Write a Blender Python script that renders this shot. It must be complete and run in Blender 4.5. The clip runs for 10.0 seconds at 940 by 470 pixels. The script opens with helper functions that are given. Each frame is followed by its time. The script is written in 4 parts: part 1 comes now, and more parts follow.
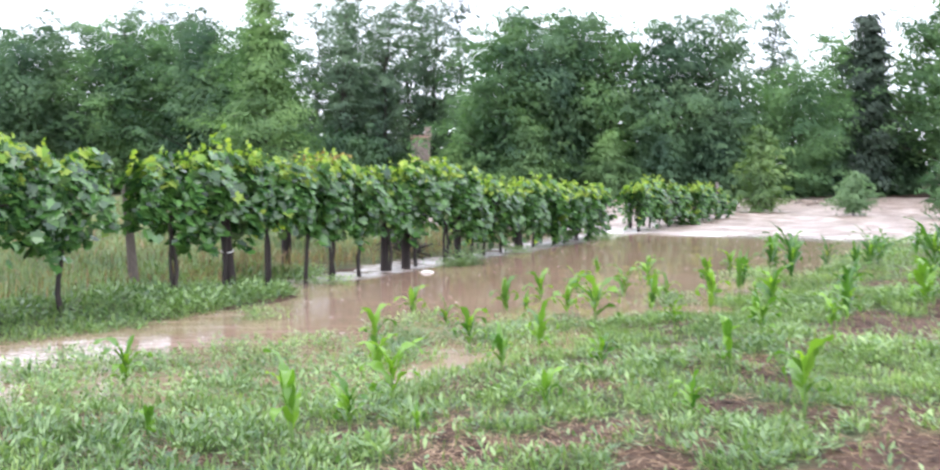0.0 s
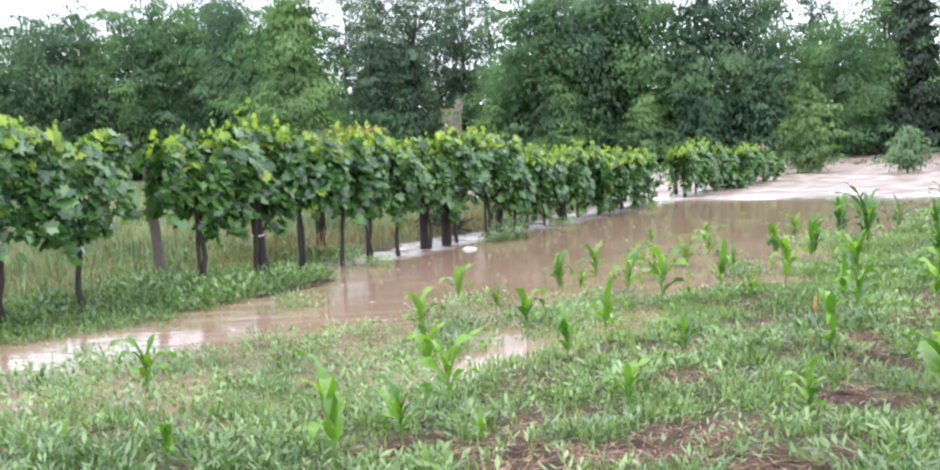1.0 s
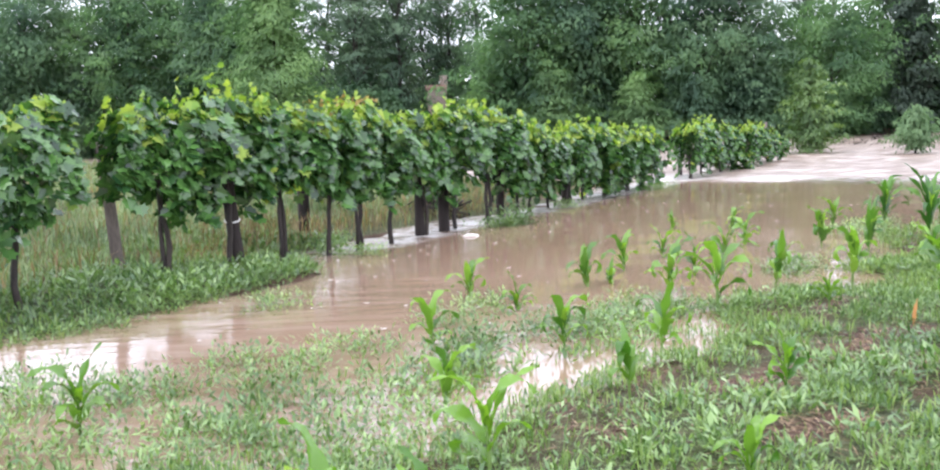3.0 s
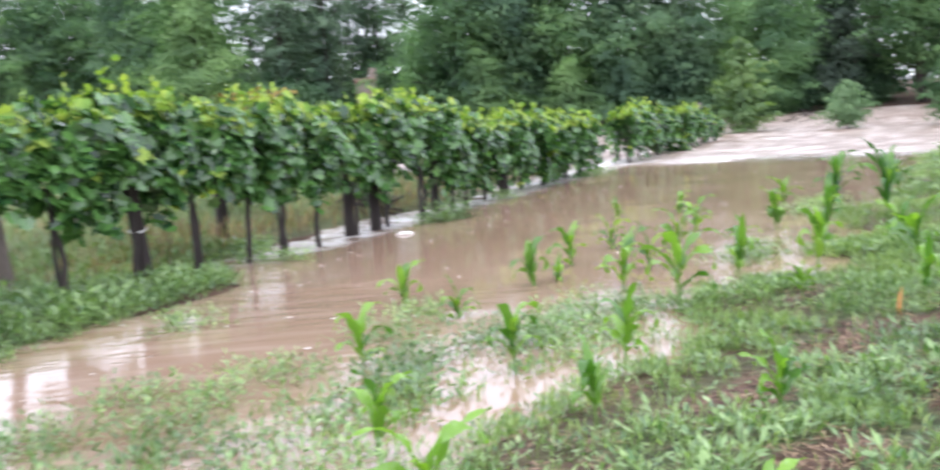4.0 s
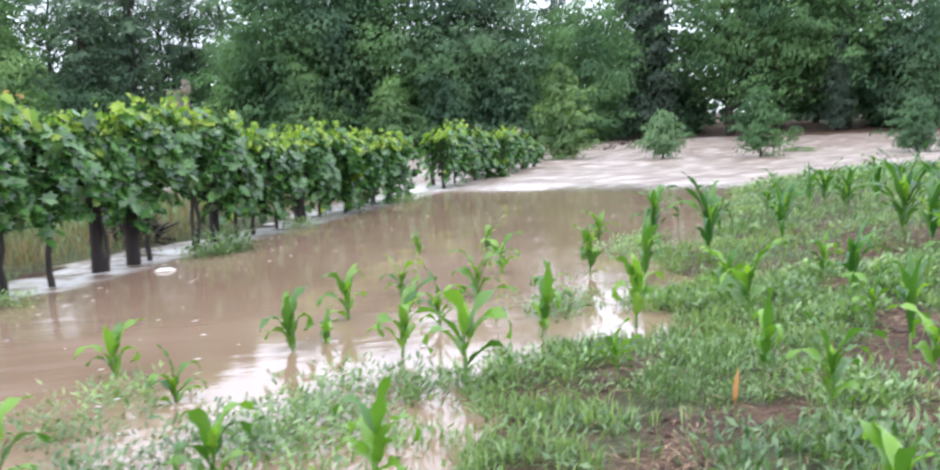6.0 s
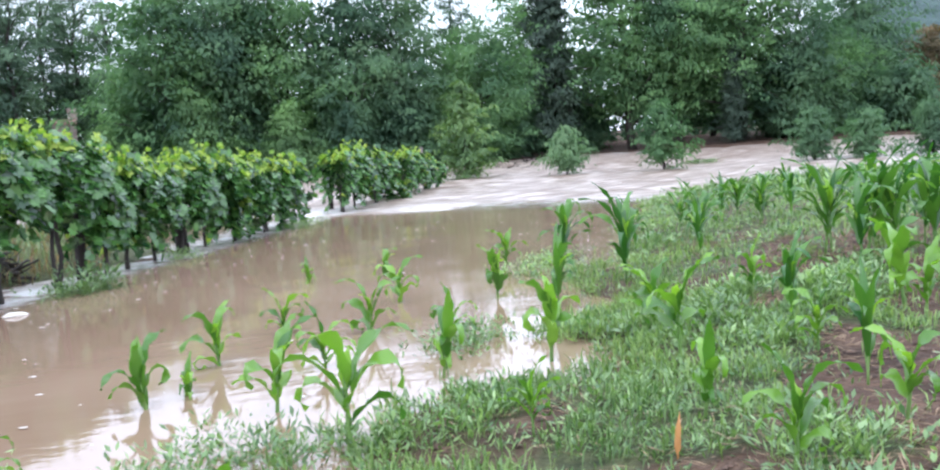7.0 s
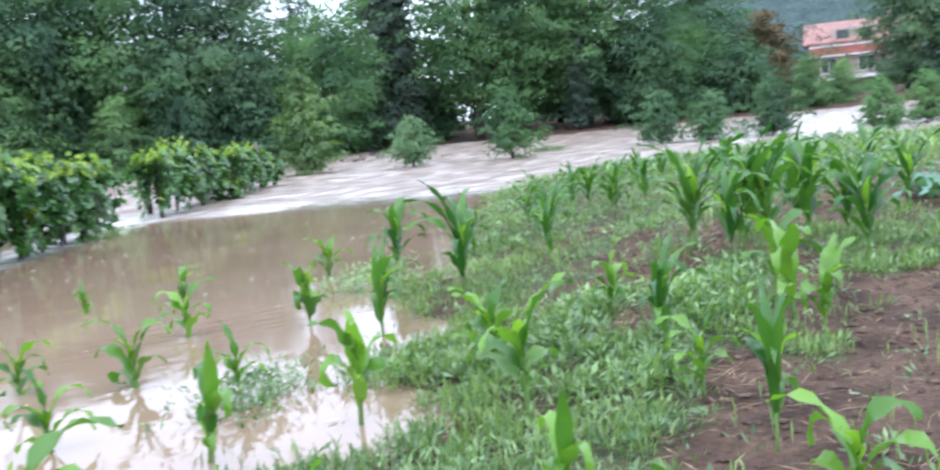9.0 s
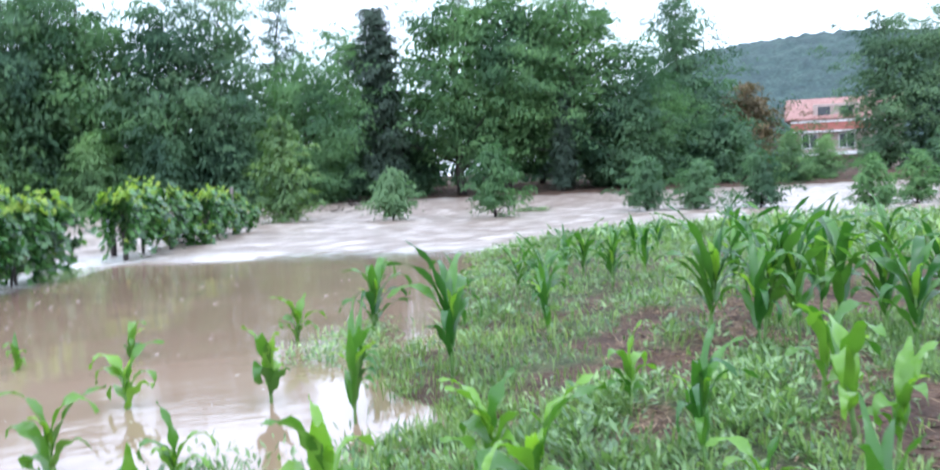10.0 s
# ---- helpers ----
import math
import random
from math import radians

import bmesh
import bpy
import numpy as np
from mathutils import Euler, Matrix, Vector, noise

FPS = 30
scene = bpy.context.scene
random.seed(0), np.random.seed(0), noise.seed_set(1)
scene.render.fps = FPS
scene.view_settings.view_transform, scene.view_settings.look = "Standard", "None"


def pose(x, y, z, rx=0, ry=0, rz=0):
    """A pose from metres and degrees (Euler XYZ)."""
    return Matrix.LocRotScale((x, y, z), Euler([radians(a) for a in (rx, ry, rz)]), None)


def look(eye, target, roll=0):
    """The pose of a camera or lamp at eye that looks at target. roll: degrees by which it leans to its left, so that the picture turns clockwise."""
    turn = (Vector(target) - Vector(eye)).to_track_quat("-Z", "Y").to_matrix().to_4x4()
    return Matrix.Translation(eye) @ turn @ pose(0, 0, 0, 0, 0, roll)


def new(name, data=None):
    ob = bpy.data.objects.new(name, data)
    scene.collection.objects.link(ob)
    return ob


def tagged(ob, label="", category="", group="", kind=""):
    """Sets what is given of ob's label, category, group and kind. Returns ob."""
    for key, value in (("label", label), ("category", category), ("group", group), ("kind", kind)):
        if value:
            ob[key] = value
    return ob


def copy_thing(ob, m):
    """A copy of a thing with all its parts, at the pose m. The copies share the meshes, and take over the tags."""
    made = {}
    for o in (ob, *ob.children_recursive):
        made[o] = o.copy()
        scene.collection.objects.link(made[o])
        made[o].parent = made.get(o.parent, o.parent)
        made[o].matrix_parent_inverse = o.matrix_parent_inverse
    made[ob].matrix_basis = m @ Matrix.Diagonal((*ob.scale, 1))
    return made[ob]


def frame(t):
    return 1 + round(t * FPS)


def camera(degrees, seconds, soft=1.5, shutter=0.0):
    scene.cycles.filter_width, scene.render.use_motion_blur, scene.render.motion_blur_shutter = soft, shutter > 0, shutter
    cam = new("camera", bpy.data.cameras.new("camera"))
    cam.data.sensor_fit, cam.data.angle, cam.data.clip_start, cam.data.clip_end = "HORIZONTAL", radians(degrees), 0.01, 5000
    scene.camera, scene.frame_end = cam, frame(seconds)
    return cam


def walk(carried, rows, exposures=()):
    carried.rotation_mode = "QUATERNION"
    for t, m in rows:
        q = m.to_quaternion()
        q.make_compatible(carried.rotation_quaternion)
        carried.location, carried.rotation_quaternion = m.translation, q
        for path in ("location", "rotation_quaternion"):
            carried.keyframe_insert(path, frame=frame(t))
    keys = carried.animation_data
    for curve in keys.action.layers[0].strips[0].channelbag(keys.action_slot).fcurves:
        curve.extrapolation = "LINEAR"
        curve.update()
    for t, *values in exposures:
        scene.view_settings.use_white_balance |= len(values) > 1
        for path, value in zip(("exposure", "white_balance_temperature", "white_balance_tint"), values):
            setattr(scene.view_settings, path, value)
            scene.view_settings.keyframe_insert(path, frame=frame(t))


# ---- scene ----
cam = camera(52.6, 10.0, soft=2.2, shutter=0.3)
PATH = [
    (0, (0.053, 1.141, 1.663), (0.043, 3.137, 1.532), -0.3),
    (0.1, (0.035, 1.239, 1.651), (-0.004, 3.235, 1.528), 0.1),
    (0.4, (-0.018, 1.534, 1.614), (-0.117, 3.526, 1.473), -1.3),
    (0.5, (-0.036, 1.632, 1.602), (-0.143, 3.625, 1.466), -1.7),
    (0.6, (-0.052, 1.716, 1.603), (-0.162, 3.708, 1.471), -1.7),
    (0.9, (-0.102, 1.966, 1.608), (-0.188, 3.958, 1.441), -2.8),
    (1, (-0.118, 2.050, 1.609), (-0.200, 4.040, 1.424), -2.6),
    (1.1, (-0.137, 2.145, 1.608), (-0.217, 4.133, 1.408), -2.0),
    (1.4, (-0.193, 2.429, 1.603), (-0.300, 4.417, 1.408), -0.9),
    (1.5, (-0.212, 2.524, 1.602), (-0.345, 4.510, 1.402), 0.0),
    (1.6, (-0.247, 2.608, 1.592), (-0.417, 4.590, 1.380), 0.1),
    (1.9, (-0.353, 2.861, 1.561), (-0.569, 4.836, 1.335), -1.9),
    (2, (-0.388, 2.945, 1.551), (-0.587, 4.922, 1.323), -2.9),
    (2.1, (-0.409, 3.001, 1.564), (-0.567, 4.981, 1.330), -3.6),
    (2.2, (-0.430, 3.058, 1.577), (-0.489, 5.042, 1.331), -3.2),
    (3.3, (-0.475, 3.865, 1.559), (-0.533, 5.851, 1.331), -1.8),
    (3.4, (-0.484, 3.958, 1.540), (-0.575, 5.942, 1.308), -1.8),
    (3.5, (-0.493, 4.051, 1.522), (-0.599, 6.035, 1.294), -2.5),
    (3.6, (-0.482, 4.134, 1.523), (-0.596, 6.118, 1.298), -3.4),
    (3.9, (-0.449, 4.385, 1.526), (-0.455, 6.370, 1.282), -4.3),
    (4, (-0.438, 4.468, 1.527), (-0.351, 6.450, 1.271), -4.4),
    (4.1, (-0.388, 4.559, 1.529), (-0.227, 6.535, 1.261), -4.5),
    (4.4, (-0.240, 4.833, 1.536), (0.035, 6.800, 1.303), -3.2),
    (4.5, (-0.190, 4.924, 1.538), (0.114, 6.888, 1.318), -1.7),
    (4.6, (-0.177, 5.007, 1.536), (0.149, 6.970, 1.332), -1.1),
    (4.9, (-0.139, 5.257, 1.529), (0.178, 7.221, 1.326), -2.3),
    (5, (-0.126, 5.340, 1.527), (0.171, 7.307, 1.318), -2.1),
    (5.1, (-0.114, 5.408, 1.526), (0.180, 7.377, 1.342), -2.7),
    (5.4, (-0.080, 5.610, 1.523), (0.220, 7.577, 1.318), -5.0),
    (5.5, (-0.068, 5.678, 1.522), (0.269, 7.638, 1.303), -5.7),
    (5.6, (-0.012, 5.751, 1.515), (0.346, 7.704, 1.279), -5.9),
    (5.9, (0.156, 5.969, 1.496), (0.558, 7.909, 1.218), -3.5),
    (6, (0.212, 6.042, 1.489), (0.658, 7.978, 1.254), -2.4),
    (6.1, (0.249, 6.102, 1.474), (0.723, 8.031, 1.245), -2.1),
    (6.2, (0.286, 6.161, 1.458), (0.798, 8.085, 1.266), -1.6),
    (7.3, (0.718, 7.152, 1.368), (1.388, 9.025, 1.159), -3.9),
    (7.4, (0.792, 7.211, 1.358), (1.468, 9.080, 1.133), -3.0),
    (7.5, (0.865, 7.270, 1.347), (1.524, 9.146, 1.138), -2.1),
    (7.6, (0.907, 7.314, 1.347), (1.502, 9.215, 1.159), -2.1),
    (7.9, (1.033, 7.448, 1.347), (1.533, 9.378, 1.197), -3.3),
    (8, (1.075, 7.492, 1.347), (1.569, 9.422, 1.172), -3.2),
    (8.1, (1.105, 7.564, 1.337), (1.589, 9.492, 1.122), -2.9),
    (8.4, (1.193, 7.778, 1.309), (1.750, 9.672, 0.986), -1.6),
    (8.5, (1.223, 7.850, 1.299), (1.843, 9.722, 0.969), -2.4),
    (8.6, (1.253, 7.910, 1.308), (1.930, 9.774, 1.049), -4.2),
    (8.9, (1.344, 8.089, 1.336), (2.208, 9.877, 1.099), -5.4),
    (9, (1.374, 8.149, 1.345), (2.282, 9.914, 1.104), -5.5),
    (9.1, (1.416, 8.236, 1.343), (2.384, 9.971, 1.112), -4.7),
    (9.4, (1.542, 8.499, 1.339), (2.631, 10.163, 1.125), -2.9),
    (9.5, (1.584, 8.586, 1.337), (2.635, 10.277, 1.144), -2.0),
    (9.6, (1.603, 8.661, 1.339), (2.610, 10.380, 1.165), -1.5),
    (9.9, (1.658, 8.886, 1.345), (2.624, 10.630, 1.185), -1.4),
    (10, (1.677, 8.961, 1.347), (2.642, 10.707, 1.219), -2.4),
]
walk(cam, [(t, look(eye, target, roll)) for t, eye, target, roll in PATH],
     [(0, 0.24, 6120, 17.5), (2.0, 0.15, 6120, 17.5), (3.5, 0.15, 6100, 18), (4.5, 0.12, 6060, 17), (6.0, 0.0, 5950, 14), (7.5, 0.03, 5600, 12.5), (8.5, 0.02, 5600, 13), (9.5, 0.03, 5450, 10.5), (10, 0.03, 5450, 10.5)])

# ---- world, sun and exposure: a bright overcast sky after rain ----
world = bpy.data.worlds.new("overcast_sky")
scene.world = world
world.use_nodes = True
wn, wl = world.node_tree.nodes, world.node_tree.links
sky = wn.new("ShaderNodeTexSky")
sky.sky_type, sky.sun_disc = "NISHITA", False
sky.sun_elevation, sky.sun_rotation = radians(55), radians(200)
sky_scale = wn.new("ShaderNodeVectorMath")
sky_scale.operation = "SCALE"
sky_scale.inputs["Scale"].default_value = 0.10
cloud = wn.new("ShaderNodeMix")
cloud.data_type = "RGBA"
cloud.inputs["Factor"].default_value = 0.88
cloud.inputs[7].default_value = (1.0, 1.03, 1.08, 1)
wl.new(sky.outputs["Color"], sky_scale.inputs[0])
wl.new(sky_scale.outputs["Vector"], cloud.inputs[6])
wl.new(cloud.outputs[2], wn["Background"].inputs["Color"])
wn["Background"].inputs["Strength"].default_value = 2.7
sun = new("sun", bpy.data.lights.new("sun", "SUN"))
sun.data.energy, sun.data.angle, sun.data.color = 1.3, radians(35), (1.0, 0.97, 0.92)
sun.matrix_world = look((0, 0, 40), (6, 16, 0))


# ---- materials ----
def ramp_pair(nt, factor, a, b, lo=0.35, hi=0.65):
    r = nt.nodes.new("ShaderNodeValToRGB")
    r.color_ramp.elements[0].position, r.color_ramp.elements[1].position = lo, hi
    r.color_ramp.elements[0].color, r.color_ramp.elements[1].color = (*a, 1), (*b, 1)
    nt.links.new(factor, r.inputs["Fac"])
    return r.outputs["Color"]


def noise_at(nt, scale, detail=4, vector=None, stretch=None):
    n = nt.nodes.new("ShaderNodeTexNoise")
    n.inputs["Scale"].default_value, n.inputs["Detail"].default_value = scale, detail
    if vector is None:
        vector = nt.nodes.new("ShaderNodeNewGeometry").outputs["Position"]
    if stretch:
        m = nt.nodes.new("ShaderNodeMapping")
        m.inputs["Rotation"].default_value = (0, 0, stretch[3])
        m.inputs["Scale"].default_value = stretch[:3]
        nt.links.new(vector, m.inputs["Vector"])
        vector = m.outputs["Vector"]
    nt.links.new(vector, n.inputs["Vector"])
    return n.outputs["Fac"]


def mixed(nt, factor, a, b, mode="MIX"):
    m = nt.nodes.new("ShaderNodeMix")
    m.data_type, m.blend_type = "RGBA", mode
    for socket, v in ((m.inputs["Factor"], factor), (m.inputs[6], a), (m.inputs[7], b)):
        if isinstance(v, (int, float)):
            socket.default_value = v
        elif isinstance(v, tuple):
            socket.default_value = (*v, 1)
        else:
            nt.links.new(v, socket)
    return m.outputs[2]


def blank(name):
    m = bpy.data.materials.new(name)
    m.use_nodes = True
    return m, m.node_tree, m.node_tree.nodes["Principled BSDF"]


def bump(nt, bsdf, factor, strength, distance):
    b = nt.nodes.new("ShaderNodeBump")
    b.inputs["Strength"].default_value, b.inputs["Distance"].default_value = strength, distance
    nt.links.new(factor, b.inputs["Height"])
    nt.links.new(b.outputs["Normal"], bsdf.inputs["Normal"])


def rough_mat(name, a, b, scale=6.0, fine=40.0, rough=0.8, depth=0.01, stretch=None, own=False):
    """Two tones mixed at a large and a small scale, with fine relief."""
    m, nt, p = blank(name)
    vec = nt.nodes.new("ShaderNodeTexCoord").outputs["Object"] if own else None
    big, small = noise_at(nt, scale, 5, vec, stretch), noise_at(nt, fine, 3, vec, stretch)
    col = ramp_pair(nt, big, a, b)
    tone = ramp_pair(nt, small, (0.62, 0.62, 0.62), (1.25, 1.25, 1.25), 0.25, 0.75)
    nt.links.new(mixed(nt, 1.0, col, tone, "MULTIPLY"), p.inputs["Base Color"])
    p.inputs["Roughness"].default_value = rough
    bump(nt, p, small, 0.6, depth)
    return m


def leaf_mat(name, dark, light, per="island", rough=0.42, glow=0.35, patch=0.0, deep=(0.6, 0.66, 0.6), high=(1.3, 1.24, 1.1), sheen=0.28, through_tint=(1.1, 1.25, 0.5)):
    """Leaves: each its own green, some light coming through."""
    m, nt, p = blank(name)
    if per == "island":
        rnd = nt.nodes.new("ShaderNodeNewGeometry").outputs["Random Per Island"]
    else:
        rnd = nt.nodes.new("ShaderNodeObjectInfo").outputs["Random"]
    col = ramp_pair(nt, rnd, dark, light, 0.0, 1.0)
    # patch: broad tone blotches; on the bank trees they stand for light and shade
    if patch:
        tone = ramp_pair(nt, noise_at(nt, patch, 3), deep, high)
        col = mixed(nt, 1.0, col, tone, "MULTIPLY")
    nt.links.new(col, p.inputs["Base Color"])
    p.inputs["Roughness"].default_value = rough
    p.inputs["Specular IOR Level"].default_value = sheen
    t = nt.nodes.new("ShaderNodeBsdfTranslucent")
    nt.links.new(mixed(nt, 1.0, col, through_tint, "MULTIPLY"), t.inputs["Color"])
    mix = nt.nodes.new("ShaderNodeMixShader")
    mix.inputs["Fac"].default_value = glow
    out = nt.nodes["Material Output"]
    nt.links.new(p.outputs[0], mix.inputs[1])
    nt.links.new(t.outputs[0], mix.inputs[2])
    nt.links.new(mix.outputs[0], out.inputs["Surface"])
    return m


def ground_mat():
    m, nt, p = blank("wet_soil_and_turf")
    soil = ramp_pair(nt, noise_at(nt, 3.0, 6), (0.05, 0.029, 0.02), (0.135, 0.083, 0.056))
    turf = ramp_pair(nt, noise_at(nt, 9.0, 4), (0.045, 0.055, 0.026), (0.12, 0.13, 0.06))
    bare = nt.nodes.new("ShaderNodeAttribute")
    bare.attribute_name = "bare"
    col = mixed(nt, bare.outputs["Fac"], turf, soil)
    fine = noise_at(nt, 30.0, 4)
    tone = ramp_pair(nt, fine, (0.6, 0.6, 0.6), (1.3, 1.3, 1.3), 0.25, 0.75)
    nt.links.new(mixed(nt, 1.0, col, tone, "MULTIPLY"), p.inputs["Base Color"])
    p.inputs["Roughness"].default_value = 0.9
    p.inputs["Specular IOR Level"].default_value = 0.25
    bump(nt, p, noise_at(nt, 14.0, 7), 1.0, 0.09)
    return m


def water_mat():
    """Muddy flood water: brown and opaque, glossy, with torn foam where the wave attribute says that it runs fast."""
    m, nt, p = blank("muddy_flood_water")
    fast = nt.nodes.new("ShaderNodeAttribute")
    fast.attribute_name = "fast"
    mud = ramp_pair(nt, noise_at(nt, 0.35, 4), (0.235, 0.155, 0.105), (0.295, 0.203, 0.143))
    streak = noise_at(nt, 3.0, 8, None, (0.3, 1.7, 1.0, 0.35))
    froth = ramp_pair(nt, streak, (0.18, 0.12, 0.088), (0.56, 0.48, 0.425), 0.46, 0.62)
    white = nt.nodes.new("ShaderNodeAttribute")
    white.attribute_name = "foam"
    torn = nt.nodes.new("ShaderNodeMath")
    torn.operation = "MULTIPLY"
    nt.links.new(white.outputs["Fac"], torn.inputs[0])
    nt.links.new(ramp_pair(nt, noise_at(nt, 3.0, 6), (0, 0, 0), (1, 1, 1), 0.36, 0.56), torn.inputs[1])
    col = mixed(nt, fast.outputs["Fac"], mud, froth)
    nt.links.new(mixed(nt, torn.outputs[0], col, (0.66, 0.63, 0.60)), p.inputs["Base Color"])
    gloss = nt.nodes.new("ShaderNodeMapRange")
    gloss.inputs["To Min"].default_value, gloss.inputs["To Max"].default_value = 0.04, 0.32
    nt.links.new(fast.outputs["Fac"], gloss.inputs["Value"])
    nt.links.new(gloss.outputs["Result"], p.inputs["Roughness"])
    p.inputs["IOR"].default_value = 1.5
    small = noise_at(nt, 5.0, 5, None, (0.6, 1.5, 1.0, 0.35))
    bump(nt, p, small, 0.25, 0.03)
    rough_bump = nt.nodes.new("ShaderNodeMapRange")
    rough_bump.inputs["To Min"].default_value, rough_bump.inputs["To Max"].default_value = 0.06, 1.0
    nt.links.new(fast.outputs["Fac"], rough_bump.inputs["Value"])
    nt.links.new(rough_bump.outputs["Result"], nt.nodes["Bump"].inputs["Strength"])
    return m


SOIL = ground_mat()
WATER = water_mat()
BARK = rough_mat("dark_wet_bark", (0.014, 0.010, 0.008), (0.042, 0.031, 0.025), 8, 60, 0.75, 0.01, (1, 1, 0.25, 0), True)
GREY_WOOD = rough_mat("weathered_grey_wood", (0.10, 0.08, 0.07), (0.20, 0.165, 0.145), 5, 50, 0.8, 0.008, (1, 1, 0.2, 0), True)
DARK_WOOD = rough_mat("dark_wet_wood", (0.014, 0.010, 0.009), (0.042, 0.031, 0.027), 5, 50, 0.92, 0.008, (1, 1, 0.2, 0), True)
VINE_LEAF = leaf_mat("vine_leaf", (0.012, 0.048, 0.016), (0.105, 0.235, 0.055), "island", 0.24, 0.22, sheen=0.65)
VINE_TIP = leaf_mat("young_vine_leaf", (0.15, 0.28, 0.04), (0.37, 0.46, 0.08), "island", 0.42, 0.4)
RED_TIP = leaf_mat("reddish_vine_shoot", (0.22, 0.14, 0.055), (0.34, 0.27, 0.085), "island", 0.5, 0.35)
CORN_LEAF = leaf_mat("corn_leaf", (0.055, 0.15, 0.02), (0.2, 0.37, 0.04), "object", 0.27, 0.36, sheen=0.6)
CORN_TALL = leaf_mat("dark_corn_leaf", (0.03, 0.108, 0.018), (0.11, 0.245, 0.035), "object", 0.27, 0.36, sheen=0.6)
CORN_WHORL = leaf_mat("inner_corn_leaf", (0.19, 0.36, 0.03), (0.30, 0.48, 0.05), "object", 0.35, 0.45)
CORN_STALK = leaf_mat("corn_stalk", (0.12, 0.22, 0.06), (0.2, 0.3, 0.09), "object", 0.45, 0.15)
WEED = leaf_mat("weed_leaf", (0.066, 0.145, 0.05), (0.295, 0.425, 0.19), "island", 0.3, 0.32, 0.8, sheen=0.6)
BLADE = leaf_mat("grass_blade", (0.1, 0.18, 0.06), (0.29, 0.395, 0.16), "island", 0.4, 0.35, 0.7)
MEADOW_BLADE = leaf_mat("pale_meadow_blade", (0.12, 0.175, 0.09), (0.27, 0.34, 0.2), "island", 0.45, 0.3, 0.6)
STRAW = leaf_mat("dry_straw", (0.18, 0.115, 0.07), (0.46, 0.33, 0.21), "island", 0.7, 0.1)
HAY = leaf_mat("half_dry_meadow_grass", (0.13, 0.088, 0.055), (0.34, 0.24, 0.155), "island", 0.6, 0.3, 0.6)
# Bank trees: deep and high paint shaded gaps and lit lobes into the leaves.
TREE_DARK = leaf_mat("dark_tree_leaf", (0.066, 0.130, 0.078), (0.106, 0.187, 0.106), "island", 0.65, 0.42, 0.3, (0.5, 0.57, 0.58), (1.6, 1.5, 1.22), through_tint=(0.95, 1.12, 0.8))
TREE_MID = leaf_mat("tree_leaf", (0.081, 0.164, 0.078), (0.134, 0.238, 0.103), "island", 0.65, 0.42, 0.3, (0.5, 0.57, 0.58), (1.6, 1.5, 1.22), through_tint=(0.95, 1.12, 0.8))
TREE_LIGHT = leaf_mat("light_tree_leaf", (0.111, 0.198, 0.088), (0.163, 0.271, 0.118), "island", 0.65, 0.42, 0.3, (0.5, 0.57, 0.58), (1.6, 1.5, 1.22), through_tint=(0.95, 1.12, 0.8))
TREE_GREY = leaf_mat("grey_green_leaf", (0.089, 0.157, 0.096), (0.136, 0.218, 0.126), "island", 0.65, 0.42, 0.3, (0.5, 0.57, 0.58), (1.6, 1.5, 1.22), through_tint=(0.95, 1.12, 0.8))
# Blue-grey haze is put into the poplar leaf colour, slightly into the greens above.
TREE_HAZE = leaf_mat("hazed_poplar_leaf", (0.085, 0.145, 0.095), (0.13, 0.2, 0.125), "island", 0.65, 0.25, 0.3, (0.6, 0.66, 0.66), (1.5, 1.42, 1.25), through_tint=(0.95, 1.12, 0.8))
TREE_PALE = leaf_mat("pale_orchard_leaf", (0.09, 0.16, 0.065), (0.19, 0.29, 0.12), "island", 0.5, 0.35, 0.6)
TREE_BROWN = leaf_mat("browned_leaf", (0.12, 0.085, 0.05), (0.22, 0.16, 0.09), "island", 0.6, 0.2, 0.5)
CONIFER = leaf_mat("dark_needle_spray", (0.03, 0.052, 0.04), (0.07, 0.105, 0.075), "island", 0.6, 0.1, 0.35)
FOAM = rough_mat("dirty_white_foam", (0.62, 0.56, 0.50), (0.82, 0.79, 0.75), 6, 60, 0.7, 0.01)
PLASTER = rough_mat("pinkish_plaster", (0.40, 0.31, 0.275), (0.49, 0.39, 0.345), 1.2, 20, 0.85, 0.005)
WHITE_TRIM = rough_mat("white_painted_trim", (0.7, 0.68, 0.66), (0.8, 0.78, 0.76), 2, 30, 0.6, 0.003)
# Red band and roof tile have distance haze put into their colour, so less saturated.
RED_PAINT = rough_mat("red_painted_band", (0.36, 0.11, 0.085), (0.44, 0.16, 0.125), 2, 30, 0.7, 0.003)
ROOF_TILE = rough_mat("red_roof_tile", (0.29, 0.15, 0.125), (0.38, 0.21, 0.18), 2, 25, 0.8, 0.02)
DARK_GLASS = rough_mat("dark_window_glass", (0.02, 0.022, 0.025), (0.035, 0.04, 0.045), 1, 8, 0.08, 0.0005)
CLOD = rough_mat("wet_soil_clod", (0.045, 0.026, 0.018), (0.12, 0.072, 0.048), 5, 60, 0.8, 0.005)
CABBAGE = leaf_mat("blue_green_leaf", (0.09, 0.20, 0.13), (0.19, 0.33, 0.22), "object", 0.3, 0.2)
GREY_FILM = rough_mat("grey_film", (0.26, 0.29, 0.34), (0.34, 0.37, 0.42), 0.8, 12, 0.35, 0.004)
ORANGE = leaf_mat("orange_dead_leaf", (0.45, 0.19, 0.07), (0.5, 0.25, 0.1), "island", 0.6, 0.3)


